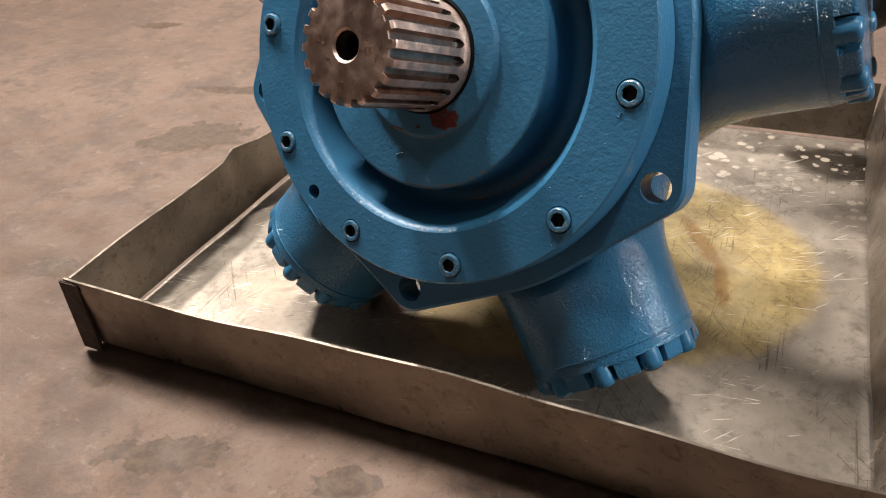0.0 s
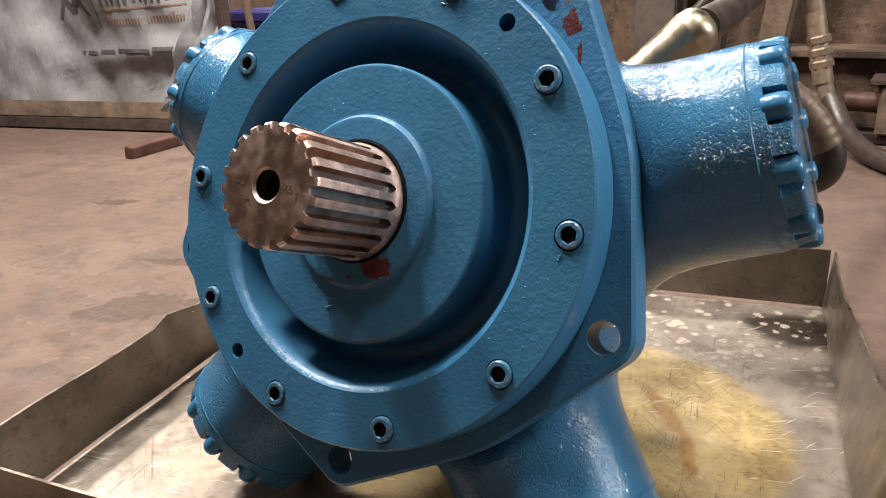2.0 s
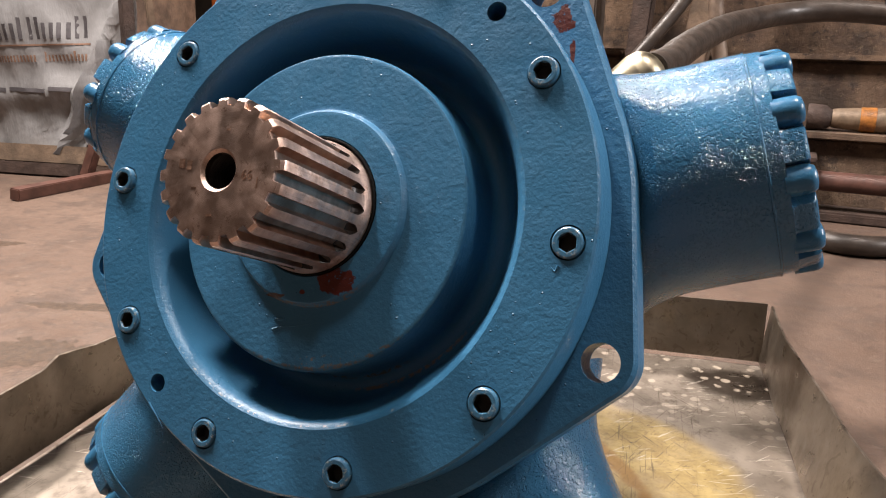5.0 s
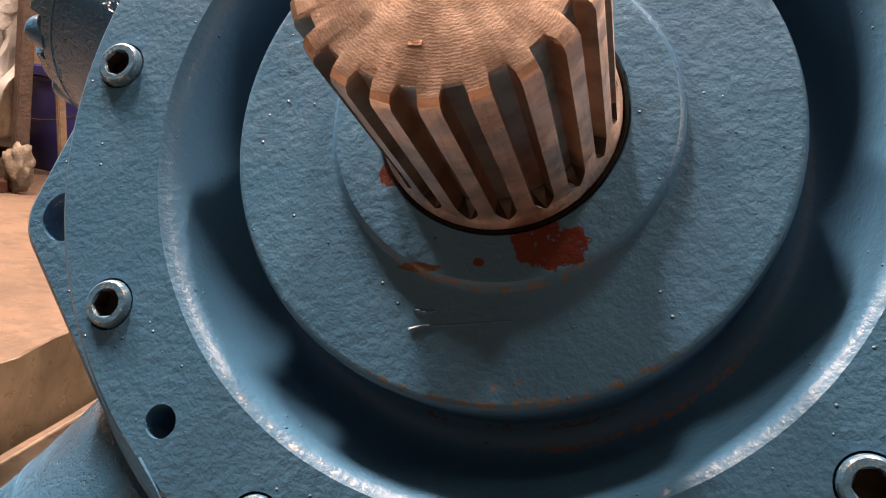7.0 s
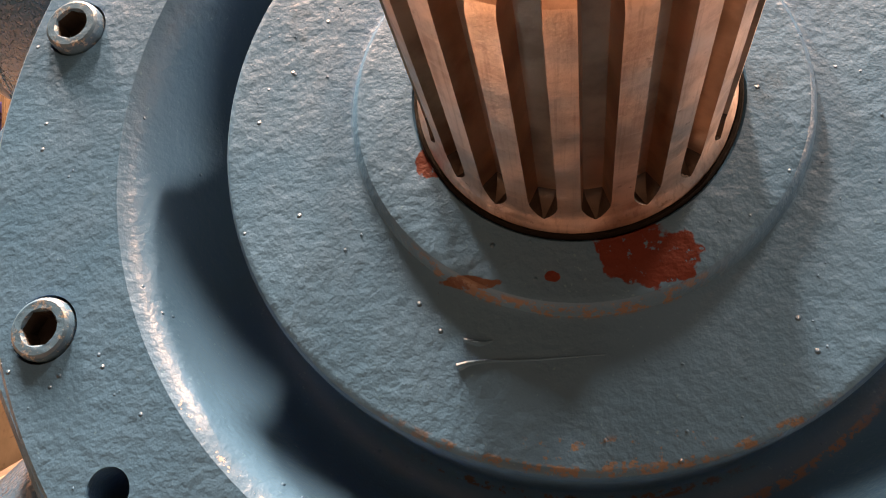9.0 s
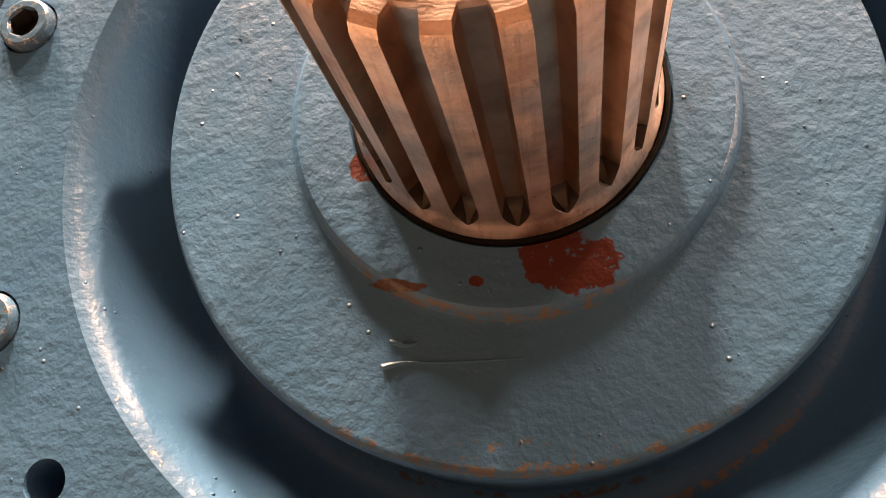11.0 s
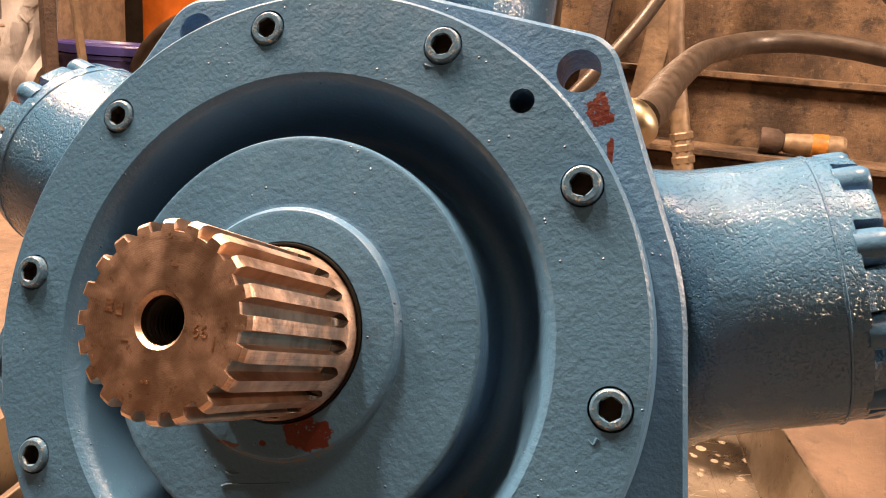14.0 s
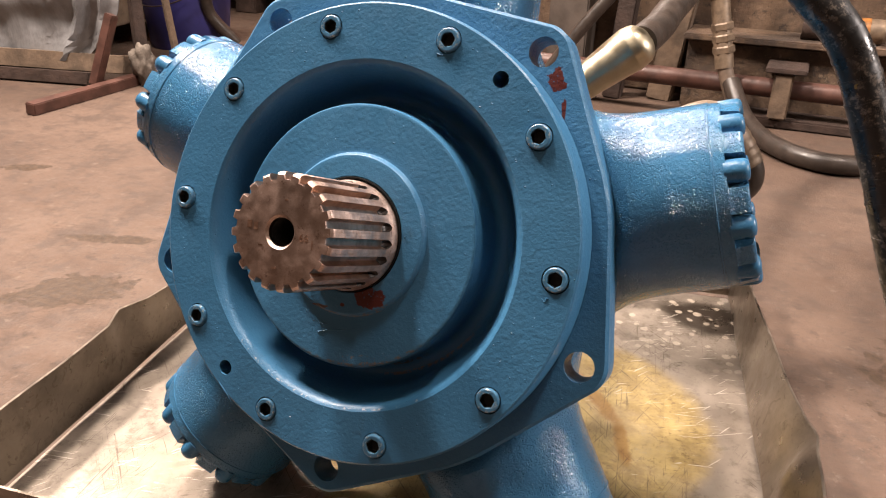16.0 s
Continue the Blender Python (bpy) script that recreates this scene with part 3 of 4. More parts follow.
    for c in range(5):
        angle = 84 - 72 * c
        axis = polar(1, angle, 0)
        m = Matrix((( -math.sin(radians(angle)), 0, axis.x, 0), (0, 1, 0, 0.0950), (math.cos(radians(angle)), 0, axis.z, 0), (0, 0, 0, 1)))
        if m.to_3x3().determinant() < 0:
            m = m @ Matrix.Diagonal((-1, 1, 1, 1))
        ob = new("cylinder", me_barrel)
        ob.parent, ob.matrix_basis = motor, m
        tagged(ob, "glossy blue cast cylinder with orange-peel paint")
        end = new("end_cap", me_cap)
        end.parent = ob
        for k in range(10):
            b = new("cap_bolt", me_head)
            b.parent, b.matrix_basis = ob, Matrix.Rotation(2 * math.pi * k / 10 + radians(7), 4, "Z")
    # splined shaft
    teeth, per = 20, 14

    def ring(tip, root, y, width=1.0):
        out = []
        for k in range(teeth):
            half = (0.07, 0.14, 0.21, 0.25, 0.285)
            us = [0.0, 0.07, 0.14] + [0.5 - h * width for h in half[::-1]] + [0.5] + [0.5 + h * width for h in half]
            rs = [tip] * 4 + [0.5 * (tip + root)] + [root] * 7 + [0.5 * (tip + root), tip]
            for u, r in zip(us, rs):
                a = radians(94.1) + 2 * math.pi * (k + u) / teeth
                out.append(Vector((r * math.cos(a), y, r * math.sin(a))))
        return out

    rows = [ring(0.0082, 0.0082, -0.040), ring(0.0082, 0.0082, -0.0781), ring(0.0096, 0.0096, -0.0796), ring(0.0270, 0.0270, -0.0796), ring(0.0316, 0.0290, -0.0794),
            ring(0.0330, 0.0292, -0.0782), ring(0.0337, 0.0292, -0.0761), ring(0.0337, 0.0292, -0.0175), ring(0.0337, 0.0294, -0.0155, 0.96), ring(0.0337, 0.0299, -0.0140, 0.86),
            ring(0.0338, 0.0308, -0.0127, 0.66), ring(0.0340, 0.0321, -0.0117, 0.40), ring(0.0342, 0.0342, -0.0108, 0.06), ring(0.0352, 0.0352, -0.0085), ring(0.0352, 0.0352, 0.018)]
    bm = loft(rows)
    for i, f in enumerate(bm.faces):
        row, k = i // (teeth * per), i % per
        if row == 0:
            f.material_index = 2
        elif row in (2, 3):
            f.material_index = 3
        elif 5 <= row <= 11 and 3 <= k <= 12:
            f.material_index = 2 if row in (8, 9, 10, 11) else 1
    for v in bm.verts:
        v.co.x += 0.021 * v.co.y
        v.co.z += -0.0008 - 0.019 * v.co.y
    shaft = part("output_shaft", bm, [M_STEEL, M_FLUTE, M_NEARBLACK, M_FACE], motor, "oily brown steel splined output shaft with a threaded centre hole", crisp=28)
    for k in range(17):
        bm = revolve([(0.0083, -0.0415 - 0.0020 * k), (0.0077, -0.0425 - 0.0020 * k), (0.0083, -0.0435 - 0.0020 * k)], 32, Matrix.Translation((-0.0014, 0, 0.0004)) @ Matrix.Rotation(radians(-90), 4, "X"))
        part("thread", bm, M_DARK, shaft)
    drips = [[(-0.0184, -0.0658, 0.0010), (-0.0160, -0.0646, 0.0006), (-0.0122, -0.0637, 0.00035), (-0.0037, -0.0625, 0.0003), (0.0117, -0.0596, 0.0002)], [(-0.0179, -0.0598, 0.0005), (-0.0145, -0.0602, 0.0007), (-0.0117, -0.0593, 0.0003)]]
    for line in drips:
        part("paint_run", tube([(x, -0.0010, z) for x, z, r in line], 1.0, 8, 4, lambda u: float(np.interp(u, [k / (len(line) - 1) for k in range(len(line))], [p[2] for p in line]))), M_COVER, cover)
    for a, b, c in (((0.1310, -0.0250), (0.1296, -0.0275), (0.1268, -0.0246)), ((-0.0330, 0.1275), (-0.0290, 0.1268), (-0.0240, 0.1272)), ((0.0480, 0.1155), (0.0510, 0.1147), (0.0545, 0.1150)), ((-0.095, -0.112), (-0.088, -0.119), (-0.083, -0.125))):
        part("paint_run", tube([(x, 0.0002, z) for x, z in (a, b, c)], 0.0007, 8, 4, lambda u: 1.2 - u), M_COVER, cover)
    rng = random.Random(4)
    spots = [(0.0302, -0.0266, -0.005), (0.0346, -0.0296, -0.005), (0.0385, -0.0283, -0.005), (0.0418, -0.0002, -0.005), (0.0323, -0.0302, -0.005), (0.0514, 0.0196, -0.001), (0.0541, -0.0359, -0.001), (0.0572, -0.0214, -0.001), (0.0527, 0.0313, -0.001), (-0.0712, 0.0132, -0.001)]
    for k in range(120):
        a, ring_zone = rng.uniform(0, 2 * math.pi), rng.random()
        r = rng.uniform(0.055, 0.081) if ring_zone < 0.45 else rng.uniform(0.115, 0.146)
        spots.append((r * math.cos(a), r * math.sin(a), -0.001 if r < 0.09 else 0.0))
    bm = bmesh.new()
    for x, z, y in spots:
        m = Matrix.Translation((x, y, z)) @ Matrix.Diagonal((rng.uniform(0.7, 1.6), 0.8, rng.uniform(0.7, 1.6), 1))
        bmesh.ops.create_icosphere(bm, subdivisions=1, radius=rng.uniform(0.00012, 0.00034), matrix=m)
    tagged(part("paint_speckle", bm, M_COVER, cover), kind="stuff")
    # worn stamp marks on the shaft's end
    for text, x, z, turn in STAMPS:
        curve = bpy.data.curves.new("stamp", "FONT")
        curve.body, curve.size, curve.extrude, curve.resolution_u = text, 0.0062, 0.00012, 3
        curve.align_x = curve.align_y = "CENTER"
        glyph = bpy.data.objects.new("stamp", curve)
        me = bpy.data.meshes.new_from_object(glyph)
        bpy.data.objects.remove(glyph)
        me.materials.append(M_STAMP)
        ob = new("stamp_mark", me)
        ob.parent = shaft
        ob.matrix_basis = Matrix.Translation((x - 0.0017, -0.0796, z + 0.0007)) @ Matrix.Rotation(radians(-turn), 4, "Y") @ Matrix.Rotation(radians(90), 4, "X")
    for x, z, w, h in STAMP_BARS:
        part("stamp_mark", box(x - w / 2 - 0.0017, x + w / 2 - 0.0017, -0.07972, -0.0791, z - h / 2 + 0.0007, z + h / 2 + 0.0007, 0.00005), M_STAMP, shaft)
    seal = revolve([(0.0353, -0.010), (0.0354, 0.0052), (0.0357, 0.0062), (0.0364, 0.0062), (0.0368, 0.0052), (0.0367, -0.010)], 64, FACE)
    part("shaft_seal", seal, M_SEAL, motor, "black rubber shaft seal")
    return motor


build_motor()

# ---- floor, walls and ceiling ----
solid("floor", box(-4.2, 3.2, -3.0, 4.0, -0.12, 0.0), M_FLOOR, "brown stained workshop concrete floor", "floor", "structure")
solid("wall_north", box(-4.2, 3.2, 4.0, 4.15, -0.1, 3.2), M_WALL, "dirty brown workshop wall", "wall", "structure")
solid("wall_south", box(-4.2, 3.2, -3.15, -3.0, -0.1, 3.2), M_WALL, "dirty brown workshop wall", "wall", "structure")
solid("wall_west", box(-4.35, -4.2, -3.15, 4.15, -0.1, 3.2), M_WALL, "dirty brown workshop wall", "wall", "structure")
solid("wall_east", box(3.2, 3.35, -3.15, 4.15, -0.1, 3.2), M_WALL, "dirty brown workshop wall", "wall", "structure")
solid("ceiling", box(-4.35, 3.35, -3.15, 4.15, 3.2, 3.3), M_CEILING, "plain workshop ceiling", "ceiling", "structure")


# ---- drip tray ----
TRAY = Matrix.Translation((-0.274, -0.141, 0)) @ Matrix.Rotation(radians(10.1), 4, "Z")
TW, TD, TH, TZ = 0.606, 0.585, 0.0655, 0.0050


def sheet_wall(line, thick, lean, bulge):
    """A thin upright sheet along a line (start, end) of the tray, with an uneven rim; bulge(s, h) moves it outward."""
    a, b = Vector(line[0]), Vector(line[1])
    along = (b - a).normalized()
    out = Vector((along.y, -along.x, 0))
    n, rows = 60, 6
    bm = bmesh.new()
    grid = []
    for side in (0, 1):
        layer = []
        for i in range(n + 1):
            s = i / n
            col = []
            for j in range(rows + 1):
                h = j / rows
                p = a + (b - a) * s
                push = lean * h + bulge(s, h) + 0.0014 * (noise.noise(Vector((s * 7, h * 2, line[0][0] * 3 + line[1][1] * 5))))
                p = p + out * (push - side * thick)
                p.z = 0.0105 + h * (TH + 0.0025 * noise.noise(Vector((s * 6, 3.1, line[0][1] * 4))))
                col.append(bm.verts.new(p))
            layer.append(col)
        grid.append(layer)
    for layer in grid:
        for i in range(n):
            for j in range(rows):
                bm.faces.new((layer[i][j], layer[i + 1][j], layer[i + 1][j + 1], layer[i][j + 1]))
    for i in range(n):
        for j in (0, rows):
            bm.faces.new((grid[0][i][j], grid[0][i + 1][j], grid[1][i + 1][j], grid[1][i][j]))
    for i in (0, n):
        for j in range(rows):
            bm.faces.new((grid[0][i][j], grid[0][i][j + 1], grid[1][i][j + 1], grid[1][i][j]))
    bm.transform(TRAY)
    return bm


def build_tray():
    tray = thing("drip_tray", "dented oily sheet steel drip tray lying on the concrete floor", "tray")
    bm = bmesh.new()
    nx, ny = 40, 40
    top = [[bm.verts.new(TRAY @ Vector((TW * i / nx, 0.001 + (TD - 0.001) * j / ny, TZ + 0.0068 * max(0.0, 1 - 1.3 * j / 2) ** 1.5 + 0.0012 * noise.noise(Vector((i * 0.16, j * 0.16, 0.4)))))) for j in range(ny + 1)] for i in range(nx + 1)]
    low = [[bm.verts.new(v.co - Vector((0, 0, 0.003))) for v in col] for col in top]
    for i in range(nx):
        for j in range(ny):
            bm.faces.new((top[i][j], top[i + 1][j], top[i + 1][j + 1], top[i][j + 1]))
            bm.faces.new((low[i][j], low[i][j + 1], low[i + 1][j + 1], low[i + 1][j]))
    part("tray_floor", bm, M_TRAY, tray, "oil-stained scratched steel floor with a yellow ring")
    kink = lambda s, c, wd: max(0.0, 1 - abs(s - c) / wd)
    part("front_wall", sheet_wall(((0, 0, 0), (TW, 0, 0)), 0.0022, 0.004, lambda s, h: 0.003 * h * math.sin(s * 9)), M_TRAYWALL, tray)
    part("right_wall", sheet_wall(((TW, 0, 0), (TW, TD, 0)), 0.0022, 0.006, lambda s, h: h * float(np.interp(s, (0, 0.2, 0.374, 0.40, 0.506, 0.817, 1), (0, 0.012, 0.022, 0.017, 0.010, -0.003, 0))) - 0.010 * kink(s, 0.33, 0.05) * kink(h, 0.6, 0.5)), M_TRAYWALL, tray, "bent side wall with a sharp crease")
    part("back_wall", sheet_wall(((TW, TD, 0), (0, TD, 0)), 0.0022, 0.004, lambda s, h: 0.003 * h * math.sin(s * 7)), M_TRAYWALL, tray)
    part("left_wall", sheet_wall(((0, TD, 0), (0, 0, 0)), 0.0022, -0.002, lambda s, h: h * (0.010 * kink(s, 0.60, 0.05) - 0.006 * kink(s, 0.5, 0.08))), M_TRAYWALL, tray)
    bm = box(-0.0045, 0.0165, -0.0058, -0.0026, 0.004, 0.074, 0.0008, TRAY)
    part("corner_lap", bm, M_RUSTYDARK, tray, "dark welded corner lap")
    return tray


build_tray()


# ---- hoses and fittings behind the motor ----
def build_pressure_hose():
    hose = thing("pressure_hose", "brown rubber hydraulic hose arching back from a brass elbow", "hose")
    pts = [(0.088, 0.440, 0.322), (0.092, 0.52, 0.329), (0.093, 0.60, 0.341), (0.100, 0.72, 0.358), (0.115, 0.90, 0.380), (0.140, 1.00, 0.392), (0.185, 1.08, 0.405), (0.26, 1.12, 0.412), (0.36, 1.14, 0.404),
           (0.455, 1.15, 0.382), (0.58, 1.18, 0.30), (0.72, 1.22, 0.20), (0.78, 1.25, 0.08), (0.80, 1.30, 0.02)]
    part("hose", tube(pts, 0.0175, 22, 12), M_HOSE, hose)
    elbow = [(0.012, 0.395, 0.256), (0.030, 0.404, 0.272), (0.046, 0.412, 0.286), (0.062, 0.420, 0.300), (0.077, 0.427, 0.313), (0.088, 0.431, 0.322), (0.098, 0.434, 0.331)]
    bulb = lambda u: 1.0 - 0.14 * max(0.0, 1 - u / 0.3) + 0.27 * max(0.0, 1 - abs(u - 0.72) / 0.40) if u < 0.80 else (1.0 + 0.27 * 0.8) * math.sqrt(max(0.03, 1 - ((u - 0.80) / 0.205) ** 2))
    part("elbow_fitting", tube(elbow, 0.0185, 32, 14, bulb), M_BRASS, hose, "polished brass elbow fitting")
    part("collar", tube([(0.028, 0.403, 0.270), (0.036, 0.407, 0.277)], 0.0205, 24, 3), M_BRASS, hose)
    return hose


def build_black_hose():
    hose = thing("hanging_black_hose", "worn black hydraulic hose with scuffed ribs hanging beside the motor", "hose")
    pts = [(0.62, 0.50, 0.018), (0.60, 0.48, 0.16), (0.52, 0.45, 0.34), (0.38, 0.42, 0.47), (0.25, 0.36, 0.525), (0.18, 0.28, 0.515), (0.178, 0.20, 0.478), (0.205, 0.162, 0.440), (0.239, 0.150, 0.407), (0.260, 0.148, 0.387),
           (0.275, 0.148, 0.363), (0.288, 0.148, 0.334), (0.301, 0.148, 0.304), (0.315, 0.148, 0.268), (0.343, 0.155, 0.200), (0.390, 0.170, 0.090), (0.46, 0.20, 0.030), (0.75, 0.40, 0.018)]
    part("hose", tube(pts, 0.0124, 24, 14), M_BLACKHOSE, hose)
    line = spline(pts, 14)
    for k in range(106, 196, 7):
        a = line[k]
        d = (line[k + 1] - line[k - 1]).normalized()
        part("rib", tube([a - d * 0.0012, a + d * 0.0012], 0.0128, 24, 2), M_BLACKHOSE, hose)
    return hose


def build_drain_hose():
    hose = thing("drain_hose", "brown rubber hose with old brass ferrule behind the motor", "hose")
    pts = [(0.192, 0.380, 0.256), (0.208, 0.382, 0.238), (0.218, 0.384, 0.218), (0.214, 0.386, 0.202), (0.196, 0.388, 0.192), (0.165, 0.385, 0.184), (0.115, 0.37, 0.180), (0.05, 0.35, 0.165)]
    part("hose", tube(pts, 0.0145, 22, 10), M_HOSE, hose)
    ferrule = [(0.145, 0.360, 0.262), (0.172, 0.370, 0.272), (0.190, 0.378, 0.260), (0.204, 0.381, 0.243), (0.214, 0.383, 0.226)]
    part("ferrule", tube(ferrule, 0.0150, 24, 8, lambda u: 1.0 if u < 0.3 else 1.08 + 0.03 * math.sin(u * 60)), M_OLDBRASS, hose, "old brass ferrule")
    return hose


build_pressure_hose()
build_black_hose()
build_drain_hose()


def single_tube(name, pts, r, mat, label, category, n=18, wave=None, group=""):
    return solid(name, tube(pts, r, n, 10, wave), mat, label, category, group=group)


single_tube("floor_hose", [(0.12, 1.42, 0.10), (0.16, 1.36, 0.045), (0.21, 1.27, 0.024), (0.28, 1.19, 0.020), (0.36, 1.17, 0.020), (0.45, 1.24, 0.020), (0.55, 1.42, 0.020), (0.75, 1.44, 0.02)], 0.019, M_HOSE, "dark brown rubber hose lying on the floor", "hose")
single_tube("curved_hose", [(-1.36, 1.60, 0.02), (-1.42, 1.55, 0.12), (-1.38, 1.52, 0.24), (-1.26, 1.50, 0.34), (-1.10, 1.5, 0.39), (-0.93, 1.5, 0.36), (-0.82, 1.5, 0.22), (-0.80, 1.5, 0.02)], 0.019, M_HOSE, "brown rubber hose loop standing on the floor", "hose")
single_tube("hanging_hose", [(-0.32, 1.30, 0.02), (-0.20, 1.32, 0.20), (-0.10, 1.35, 0.33), (-0.02, 1.4, 0.45), (0.05, 1.45, 0.6)], 0.014, M_HOSE, "dark rubber hose leaning against steelwork", "hose")

# ---- rusty steelwork behind ----
def build_steelwork():
    base = thing("steel_bed", "rusty brown machine bed of stepped steel beams", "machine bed")
    part("lower_beam", box(0.0, 1.9, 1.56, 1.70, 0.0, 0.165, 0.005), M_RUSTY, base)
    part("beam_lip", box(-0.01, 1.9, 1.535, 1.70, 0.165, 0.180, 0.003), M_RUSTY, base)
    part("upper_beam", box(-0.45, 1.9, 1.70, 1.86, 0.0, 0.330, 0.006), M_RUSTY, base)
    part("upper_lip", box(-0.45, 1.9, 1.675, 1.86, 0.330, 0.345, 0.003), M_RUSTY, base)
    part("top_beam", box(-0.75, 1.9, 1.86, 2.05, 0.0, 0.60, 0.006), M_RUSTY, base)
    part("foot_ledge", box(0.15, 1.9, 1.46, 1.56, 0.0, 0.022, 0.004), M_RUSTYDARK, base)
    return base


build_steelwork()
single_tube("long_pipe", [(-0.45, 1.50, 0.088), (-0.1, 1.49, 0.086), (0.3, 1.485, 0.084), (0.8, 1.47, 0.082), (1.6, 1.45, 0.08)], 0.021, M_REDPIPE, "red oxide steel pipe along the machine bed", "pipe", 20)


def build_standpipe():
    pipe = thing("standpipe", "dusty brown pipe with hexagonal union nuts", "pipe")
    part("pipe", tube([(0.010, 1.50, 0.62), (0.035, 1.48, 0.42), (0.070, 1.46, 0.26), (0.100, 1.44, 0.13), (0.150, 1.42, 0.02)], 0.0165, 18, 8), M_WHITEPIPE, pipe)
    part("sleeve", tube([(0.066, 1.461, 0.265), (0.100, 1.441, 0.125)], 0.0205, 18, 3), M_OLDBRASS, pipe)
    for z, x, y in ((0.212, 0.080, 1.452), (0.188, 0.0855, 1.449), (0.164, 0.0912, 1.446)):
        part("union_nut", revolve([(0, -0.009), (0.0215, -0.009), (0.0240, -0.006), (0.0240, 0.006), (0.0215, 0.009), (0, 0.009)], 6, Matrix.Translation((x, y, z)) @ Matrix.Rotation(radians(-14), 4, "Y")), M_OLDBRASS, pipe)
    return pipe


build_standpipe()


def build_bracket():
    b = thing("pipe_bracket", "small rusty bracket holding the pipe to the bed", "bracket")
    part("block", box(0.205, 0.245, 1.445, 1.475, 0.023, 0.125, 0.004), M_TIMBER, b)
    part("plate", box(0.185, 0.27, 1.44, 1.56, 0.125, 0.135, 0.002), M_RUSTYDARK, b)
    return b


build_bracket()


def build_bottle():
    b = thing("bottle", "dirty amber bottle lying on the beam", "bottle")
    lie = Matrix.Translation((0.24, 1.600, 0.208)) @ Matrix.Rotation(radians(90), 4, "Y")
    part("body", revolve([(0, 0.05), (0.020, 0.05), (0.022, 0.06), (0.025, 0.10), (0.027, 0.15), (0.027, 0.165), (0.022, 0.172), (0, 0.172)], 24, lie), M_OLDBRASS, b)
    part("label_band", revolve([(0.0258, 0.105), (0.0268, 0.106), (0.0276, 0.135), (0.0268, 0.136)], 24, lie), M_BOTTLELABEL, b, "dirty orange label band")
    part("cap", revolve([(0, 0.0), (0.028, 0.0), (0.030, 0.004), (0.028, 0.035), (0.018, 0.050), (0, 0.050)], 16, lie), M_RUSTYDARK, b)
    return b


build_bottle()


def post(name, x, y, wdt, top, mat, label, lean=0.0, low=0.0):
    bm = box(x - wdt / 2, x + wdt / 2, y - wdt / 2, y + wdt / 2, low, top, 0.004, Matrix.Translation((x, y, 0)) @ Matrix.Rotation(radians(lean), 4, "Y") @ Matrix.Translation((-x, -y, 0)))
    return solid(name, bm, mat, label, "post")


post("steel_post", -0.30, 1.62, 0.10, 0.9, M_GREY, "grey brown steel post beside the machine bed")
post("pipe_post", -0.17, 1.58, 0.045, 0.9, M_RUSTYDARK, "dark rusty upright pipe", 4)
post("timber_prop", -0.06, 1.63, 0.06, 0.8, M_TIMBER, "weathered timber prop leaning on the bed", 7)


def build_orange_machine():
    mch = thing("orange_machine", "orange painted steel machine on dark feet", "machine")
    for x0, x1 in ((-1.95, -1.52), (-1.44, -1.12), (-0.74, -0.42)):
        part("panel", box(x0, x1, 2.20, 2.26, 0.25, 1.1, 0.006), M_ORANGE, mch)
    part("frame", box(-2.0, -0.4, 2.26, 2.6, 0.12, 1.1, 0.006), M_RUSTYDARK, mch)
    for x in (-1.9, -1.2, -0.55):
        part("foot", box(x, x + 0.1, 2.28, 2.5, 0.0, 0.12, 0.004), M_RUSTYDARK, mch)
    return mch


build_orange_machine()


def build_bucket():
    m = Matrix.Translation((-1.545, 1.60, 0))
    b = thing("bucket", "purple plastic bucket with lid standing on the floor", "bucket")
    part("body", revolve([(0, 0.0), (0.118, 0.0), (0.122, 0.006), (0.142, 0.235), (0.150, 0.236), (0.150, 0.246), (0.143, 0.248), (0, 0.248)], 48, m), M_BUCKET, b)
    part("lid", revolve([(0.150, 0.249), (0.157, 0.250), (0.158, 0.272), (0.153, 0.277), (0.140, 0.277), (0.136, 0.270), (0, 0.268)], 48, m), M_BUCKET, b)
    arc = [Vector((-1.545 + 0.150 * math.cos(a), 1.60 - 0.012 - 0.150 * math.sin(a) * 1.02, 0.235 - 0.10 * math.sin(a))) for a in [math.pi * k / 10 for k in range(11)]]
    part("handle", tube(arc, 0.0022, 8, 4), M_RUSTYDARK, b, "thin wire handle")
    return b


build_bucket()

# ---- printed sheeting on its frame ----
SHEET = Matrix.Translation((-1.48, 1.07, 0)) @ Matrix.Rotation(radians(13), 4, "Z")


def drape(s, z):
    fold = 0.018 * math.sin(9 * s + 5 * z) + 0.030 * noise.noise(Vector((s * 5, z * 4, 1.7))) + 0.014 * noise.noise(Vector((s * 16 + z * 6, z * 9, 4.2))) + 0.012 * abs(noise.noise(Vector((s * 11 - z * 7, z * 3 + s * 3, 8.2))))
    ridge = 0.040 * math.exp(-((s - 0.045 - 0.50 * (z - 0.12)) / 0.016) ** 2) + 0.022 * math.exp(-((s - 0.125 - 0.30 * (z - 0.12)) / 0.012) ** 2)
    sag = 0.020 * math.exp(-((z - 0.20 - 0.10 * s) / 0.030) ** 2) * (0.5 + 0.5 * math.sin(4 * s + 1))
    return fold + ridge + sag + 0.05 * max(0.0, 0.25 - z)


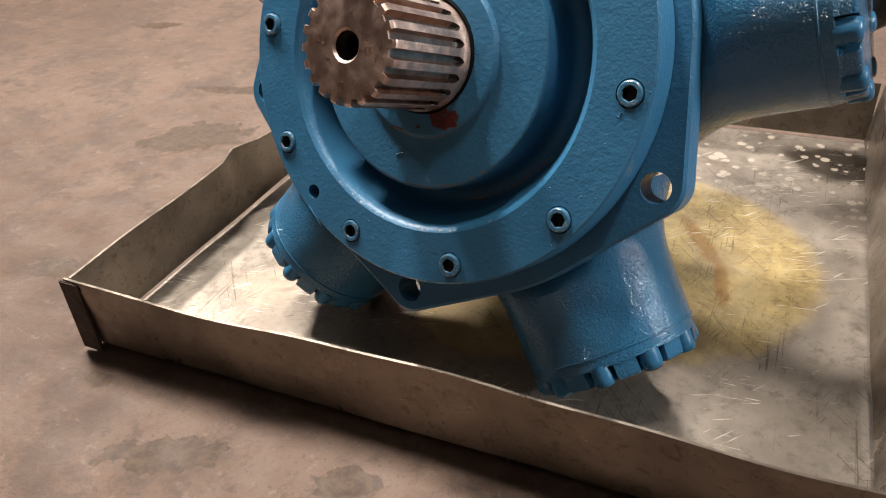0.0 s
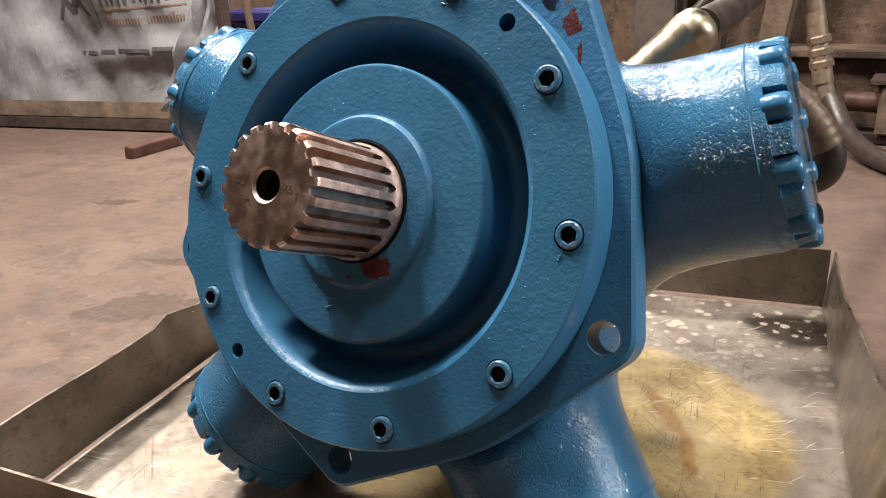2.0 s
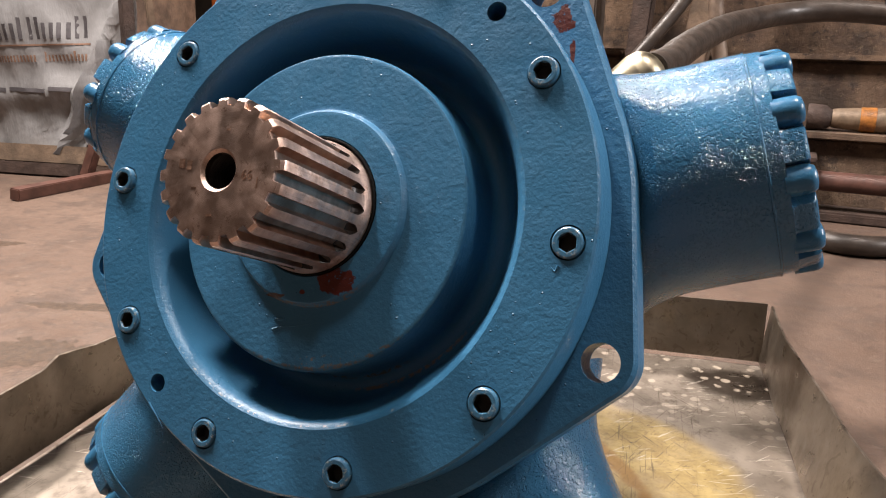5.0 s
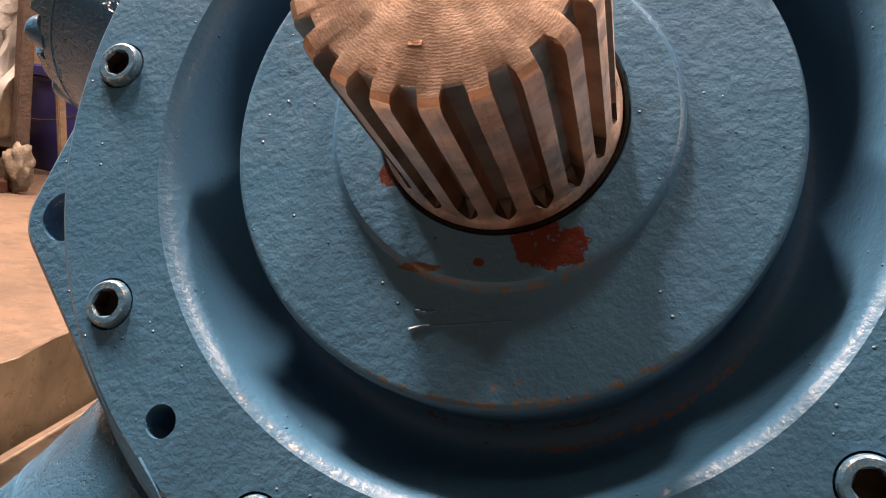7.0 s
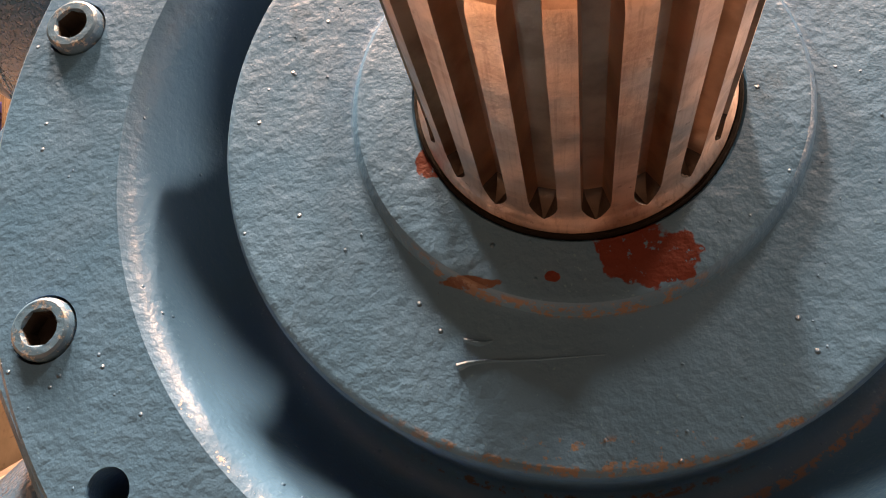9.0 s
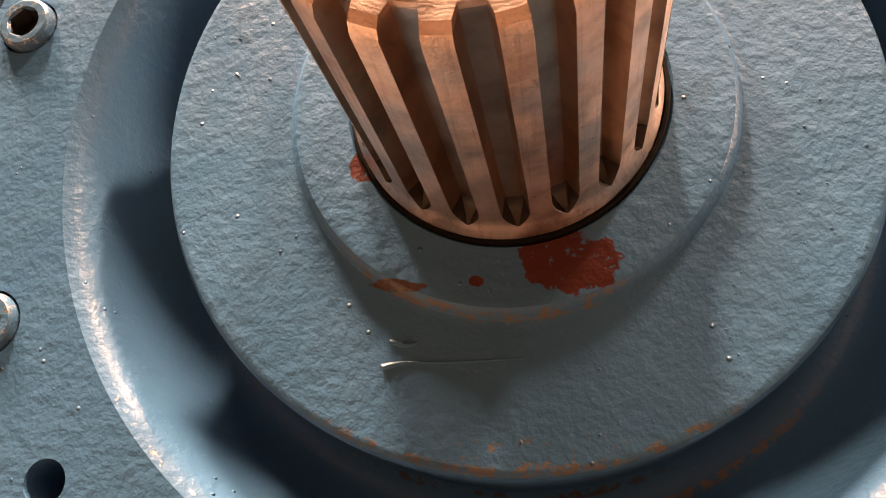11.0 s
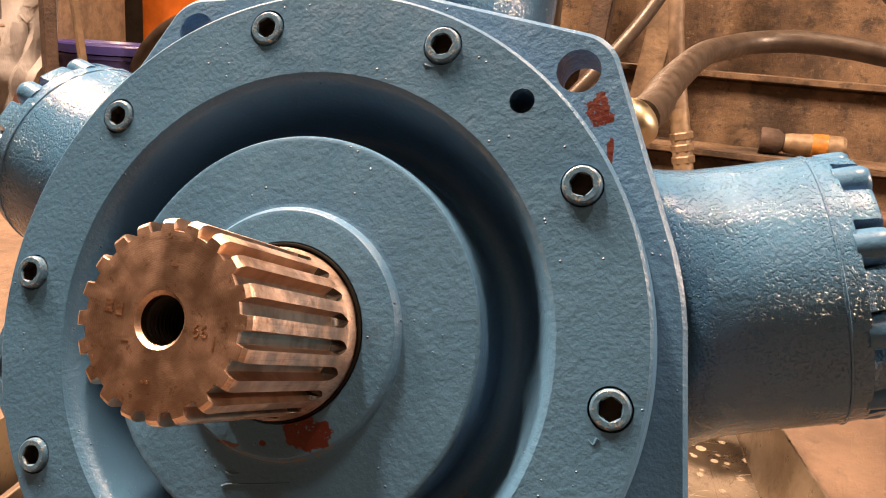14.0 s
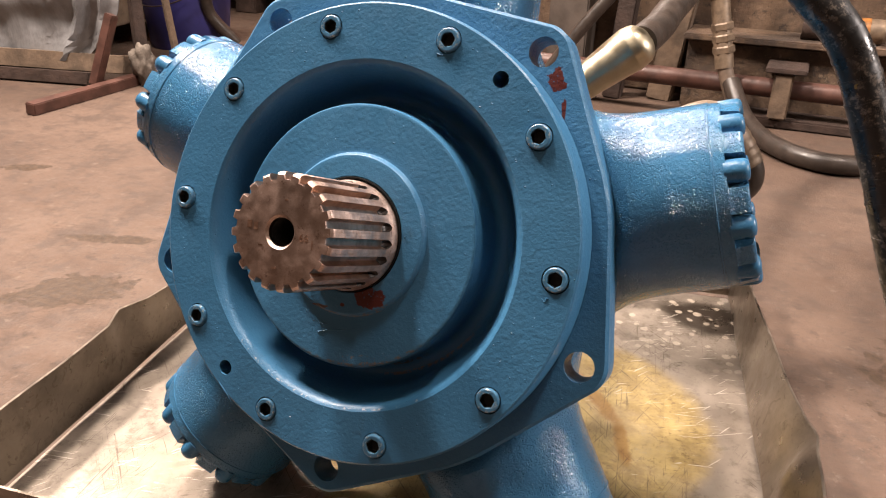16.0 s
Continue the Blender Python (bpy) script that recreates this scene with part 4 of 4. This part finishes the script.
def patch(s0, s1, z0, z1, off, nx, nz, shape=None):
    """A strip of the sheeting that follows its folds, off metres in front, and 3 mm thick."""
    bm = bmesh.new()
    layers = []
    for d in (off, off - 0.003):
        layer = []
        for i in range(nx + 1):
            col = []
            for j in range(nz + 1):
                s, z = shape(i / nx, j / nz) if shape else (s0 + (s1 - s0) * i / nx, z0 + (z1 - z0) * j / nz)
                col.append(bm.verts.new(SHEET @ Vector((s, -drape(s, z) - d, z))))
            layer.append(col)
        layers.append(layer)
    a, b = layers
    for i in range(nx):
        for j in range(nz):
            bm.faces.new((a[i][j], a[i + 1][j], a[i + 1][j + 1], a[i][j + 1]))
            bm.faces.new((b[i][j], b[i][j + 1], b[i + 1][j + 1], b[i + 1][j]))
    for i in range(nx):
        for j in (0, nz):
            bm.faces.new((a[i][j], a[i + 1][j], b[i + 1][j], b[i][j]))
    for j in range(nz):
        for i in (0, nx):
            bm.faces.new((a[i][j], a[i][j + 1], b[i][j + 1], b[i][j]))
    return bm


def build_sheeting():
    sh = thing("plastic_sheeting", "wrinkled white plastic sheeting with grey printed bars over a crate", "sheeting")
    edge = lambda u, v: (-1.6 + u * (1.6 + float(np.interp(0.083 + v * 0.85, (0.08, 0.15, 0.2, 0.33, 0.9), (0.05, 0.145, 0.175, 0.225, 0.24)))), 0.022 + 0.028 * u + v * 0.88)
    part("sheet", patch(0, 0, 0, 0, 0.0, 90, 50, edge), M_SHEET, sh)
    def stroke(name, s0, z0, s1, z1, wide, ink, label=""):
        part(name, patch(0, 0, 0, 0, 0.0012, 3, 6, lambda u, v: (s0 + (s1 - s0) * v + (u - 0.5) * wide, z0 + (z1 - z0) * v)), ink, sh, label)

    for a in ((-0.287, 0.376, -0.285, 0.338), (-0.249, 0.376, -0.251, 0.338), (-0.285, 0.340, -0.268, 0.320), (-0.251, 0.340, -0.268, 0.320), (-0.291, 0.342, -0.312, 0.292), (-0.291, 0.342, -0.264, 0.302), (-0.241, 0.342, -0.264, 0.302), (-0.241, 0.342, -0.208, 0.296)):
        stroke("logo", *a, 0.015, M_INK, "dark grey logo stroke")
    rise = lambda s0: 0.045 * (s0 + 0.17)
    stroke("divider", -0.184, 0.268, -0.184, 0.378, 0.003, M_INK)
    for k in range(7):
        for d in (0.0, 0.021):
            if k != 2 or d == 0.0:
                s0 = -0.152 + 0.0395 * k + d - (0.014 if k > 2 else 0.0)
                tall = 0.374 if k in (0, 2, 3, 6) else 0.360
                stroke("title_bar", s0, 0.322 + rise(s0), s0, tall + rise(s0), 0.009, M_INK, "dark grey printed bar")
    part("rule", patch(0, 0, 0, 0, 0.0012, 20, 2, lambda u, v: (-0.158 + 0.262 * u, 0.306 + 0.004 * v + rise(-0.158 + 0.262 * u))), M_INKRED, sh)
    for k in range(26):
        if k not in (12, 13):
            s0 = -0.152 + 0.0098 * k
            stroke("subtitle_bar", s0, 0.268 + rise(s0), s0, (0.292 if k in (0, 14, 22) else 0.284) + rise(s0), 0.0045, M_INKRED, "brown printed bar")
    for s0, s1 in ((-0.275, -0.215), (-0.205, -0.150), (-0.138, -0.020), (-0.008, 0.055)):
        part("contact_bar", patch(0, 0, 0, 0, 0.0012, 12, 2, lambda u, v: (s0 + (s1 - s0) * u, 0.197 + 0.010 * v + rise(s0))), M_INK, sh, "thin dark printed bar")
    return sh


build_sheeting()


def bar(name, a, b, size, mat, label, group="", category="steel bar"):
    """A square bar from a to b."""
    a, b = Vector(a), Vector(b)
    z = (b - a).normalized()
    x = z.cross(Vector((0.1, 0.2, 1))).normalized()
    m = Matrix.Translation(a) @ Matrix((x, z.cross(x), z)).transposed().to_4x4()
    return solid(name, box(-size / 2, size / 2, -size / 2, size / 2, 0, (b - a).length, 0.002, m), mat, label, category, group=group)


def build_stand():
    st = thing("trestle", "red oxide steel trestle of welded square tube", "trestle")
    def leg(name, a, b, size, mat=M_REDPIPE):
        a, b = Vector(a), Vector(b)
        z = (b - a).normalized()
        x = z.cross(Vector((0.1, 0.2, 1))).normalized()
        m = Matrix.Translation(a) @ Matrix((x, z.cross(x), z)).transposed().to_4x4()
        part(name, box(-size / 2, size / 2, -size / 2, size / 2, 0, (b - a).length, 0.002, m), mat, st)
    leg("foot_bar", (-1.247, 0.745, 0.014), (-1.275, 1.13, 0.014), 0.026)
    leg("brace", (-1.310, 0.985, 0.014), (-1.262, 1.022, 0.180), 0.024)
    leg("upright", (-1.262, 1.10, 0.026), (-1.262, 1.10, 0.55), 0.028, M_RUSTYDARK)
    leg("brace", (-1.195, 1.16, 0.0), (-1.215, 1.12, 0.45), 0.016, M_TIMBER)
    return st


build_stand()


def build_rag():
    bm = bmesh.new()
    bmesh.ops.create_icosphere(bm, subdivisions=4, radius=1.0)
    for v in bm.verts:
        n = v.co.normalized()
        k = 0.75 + 0.30 * noise.noise(n * 1.7) + 0.12 * noise.noise(n * 5.3 + Vector((3, 1, 0)))
        v.co = Vector((0.045 * n.x * k, 0.030 * n.y * k, 0.062 * n.z * k)) + Vector((-1.245, 1.085, 0.060))
    low = min(v.co.z for v in bm.verts)
    for v in bm.verts:
        v.co.z -= low
    return solid("rag", bm, M_RAG, "crumpled pale cloth rag on the floor beside the trestle", "rag", crisp=80)


build_rag()
bar("crate_runner", (-2.75, 0.755, 0.045), (-1.30, 1.090, 0.045), 0.045, M_TIMBER, "weathered timber runner under the sheeting", category="timber")
bar("floor_angle", (-2.75, 0.700, 0.016), (-1.36, 1.020, 0.016), 0.030, M_RUSTYDARK, "dark rusty steel bar lying on the floor")
solid("crate", box(-1.5, -0.10, 0.12, 0.9, 0.068, 0.90, 0.006, SHEET), M_TIMBER, "timber crate wrapped in plastic sheeting", "crate")
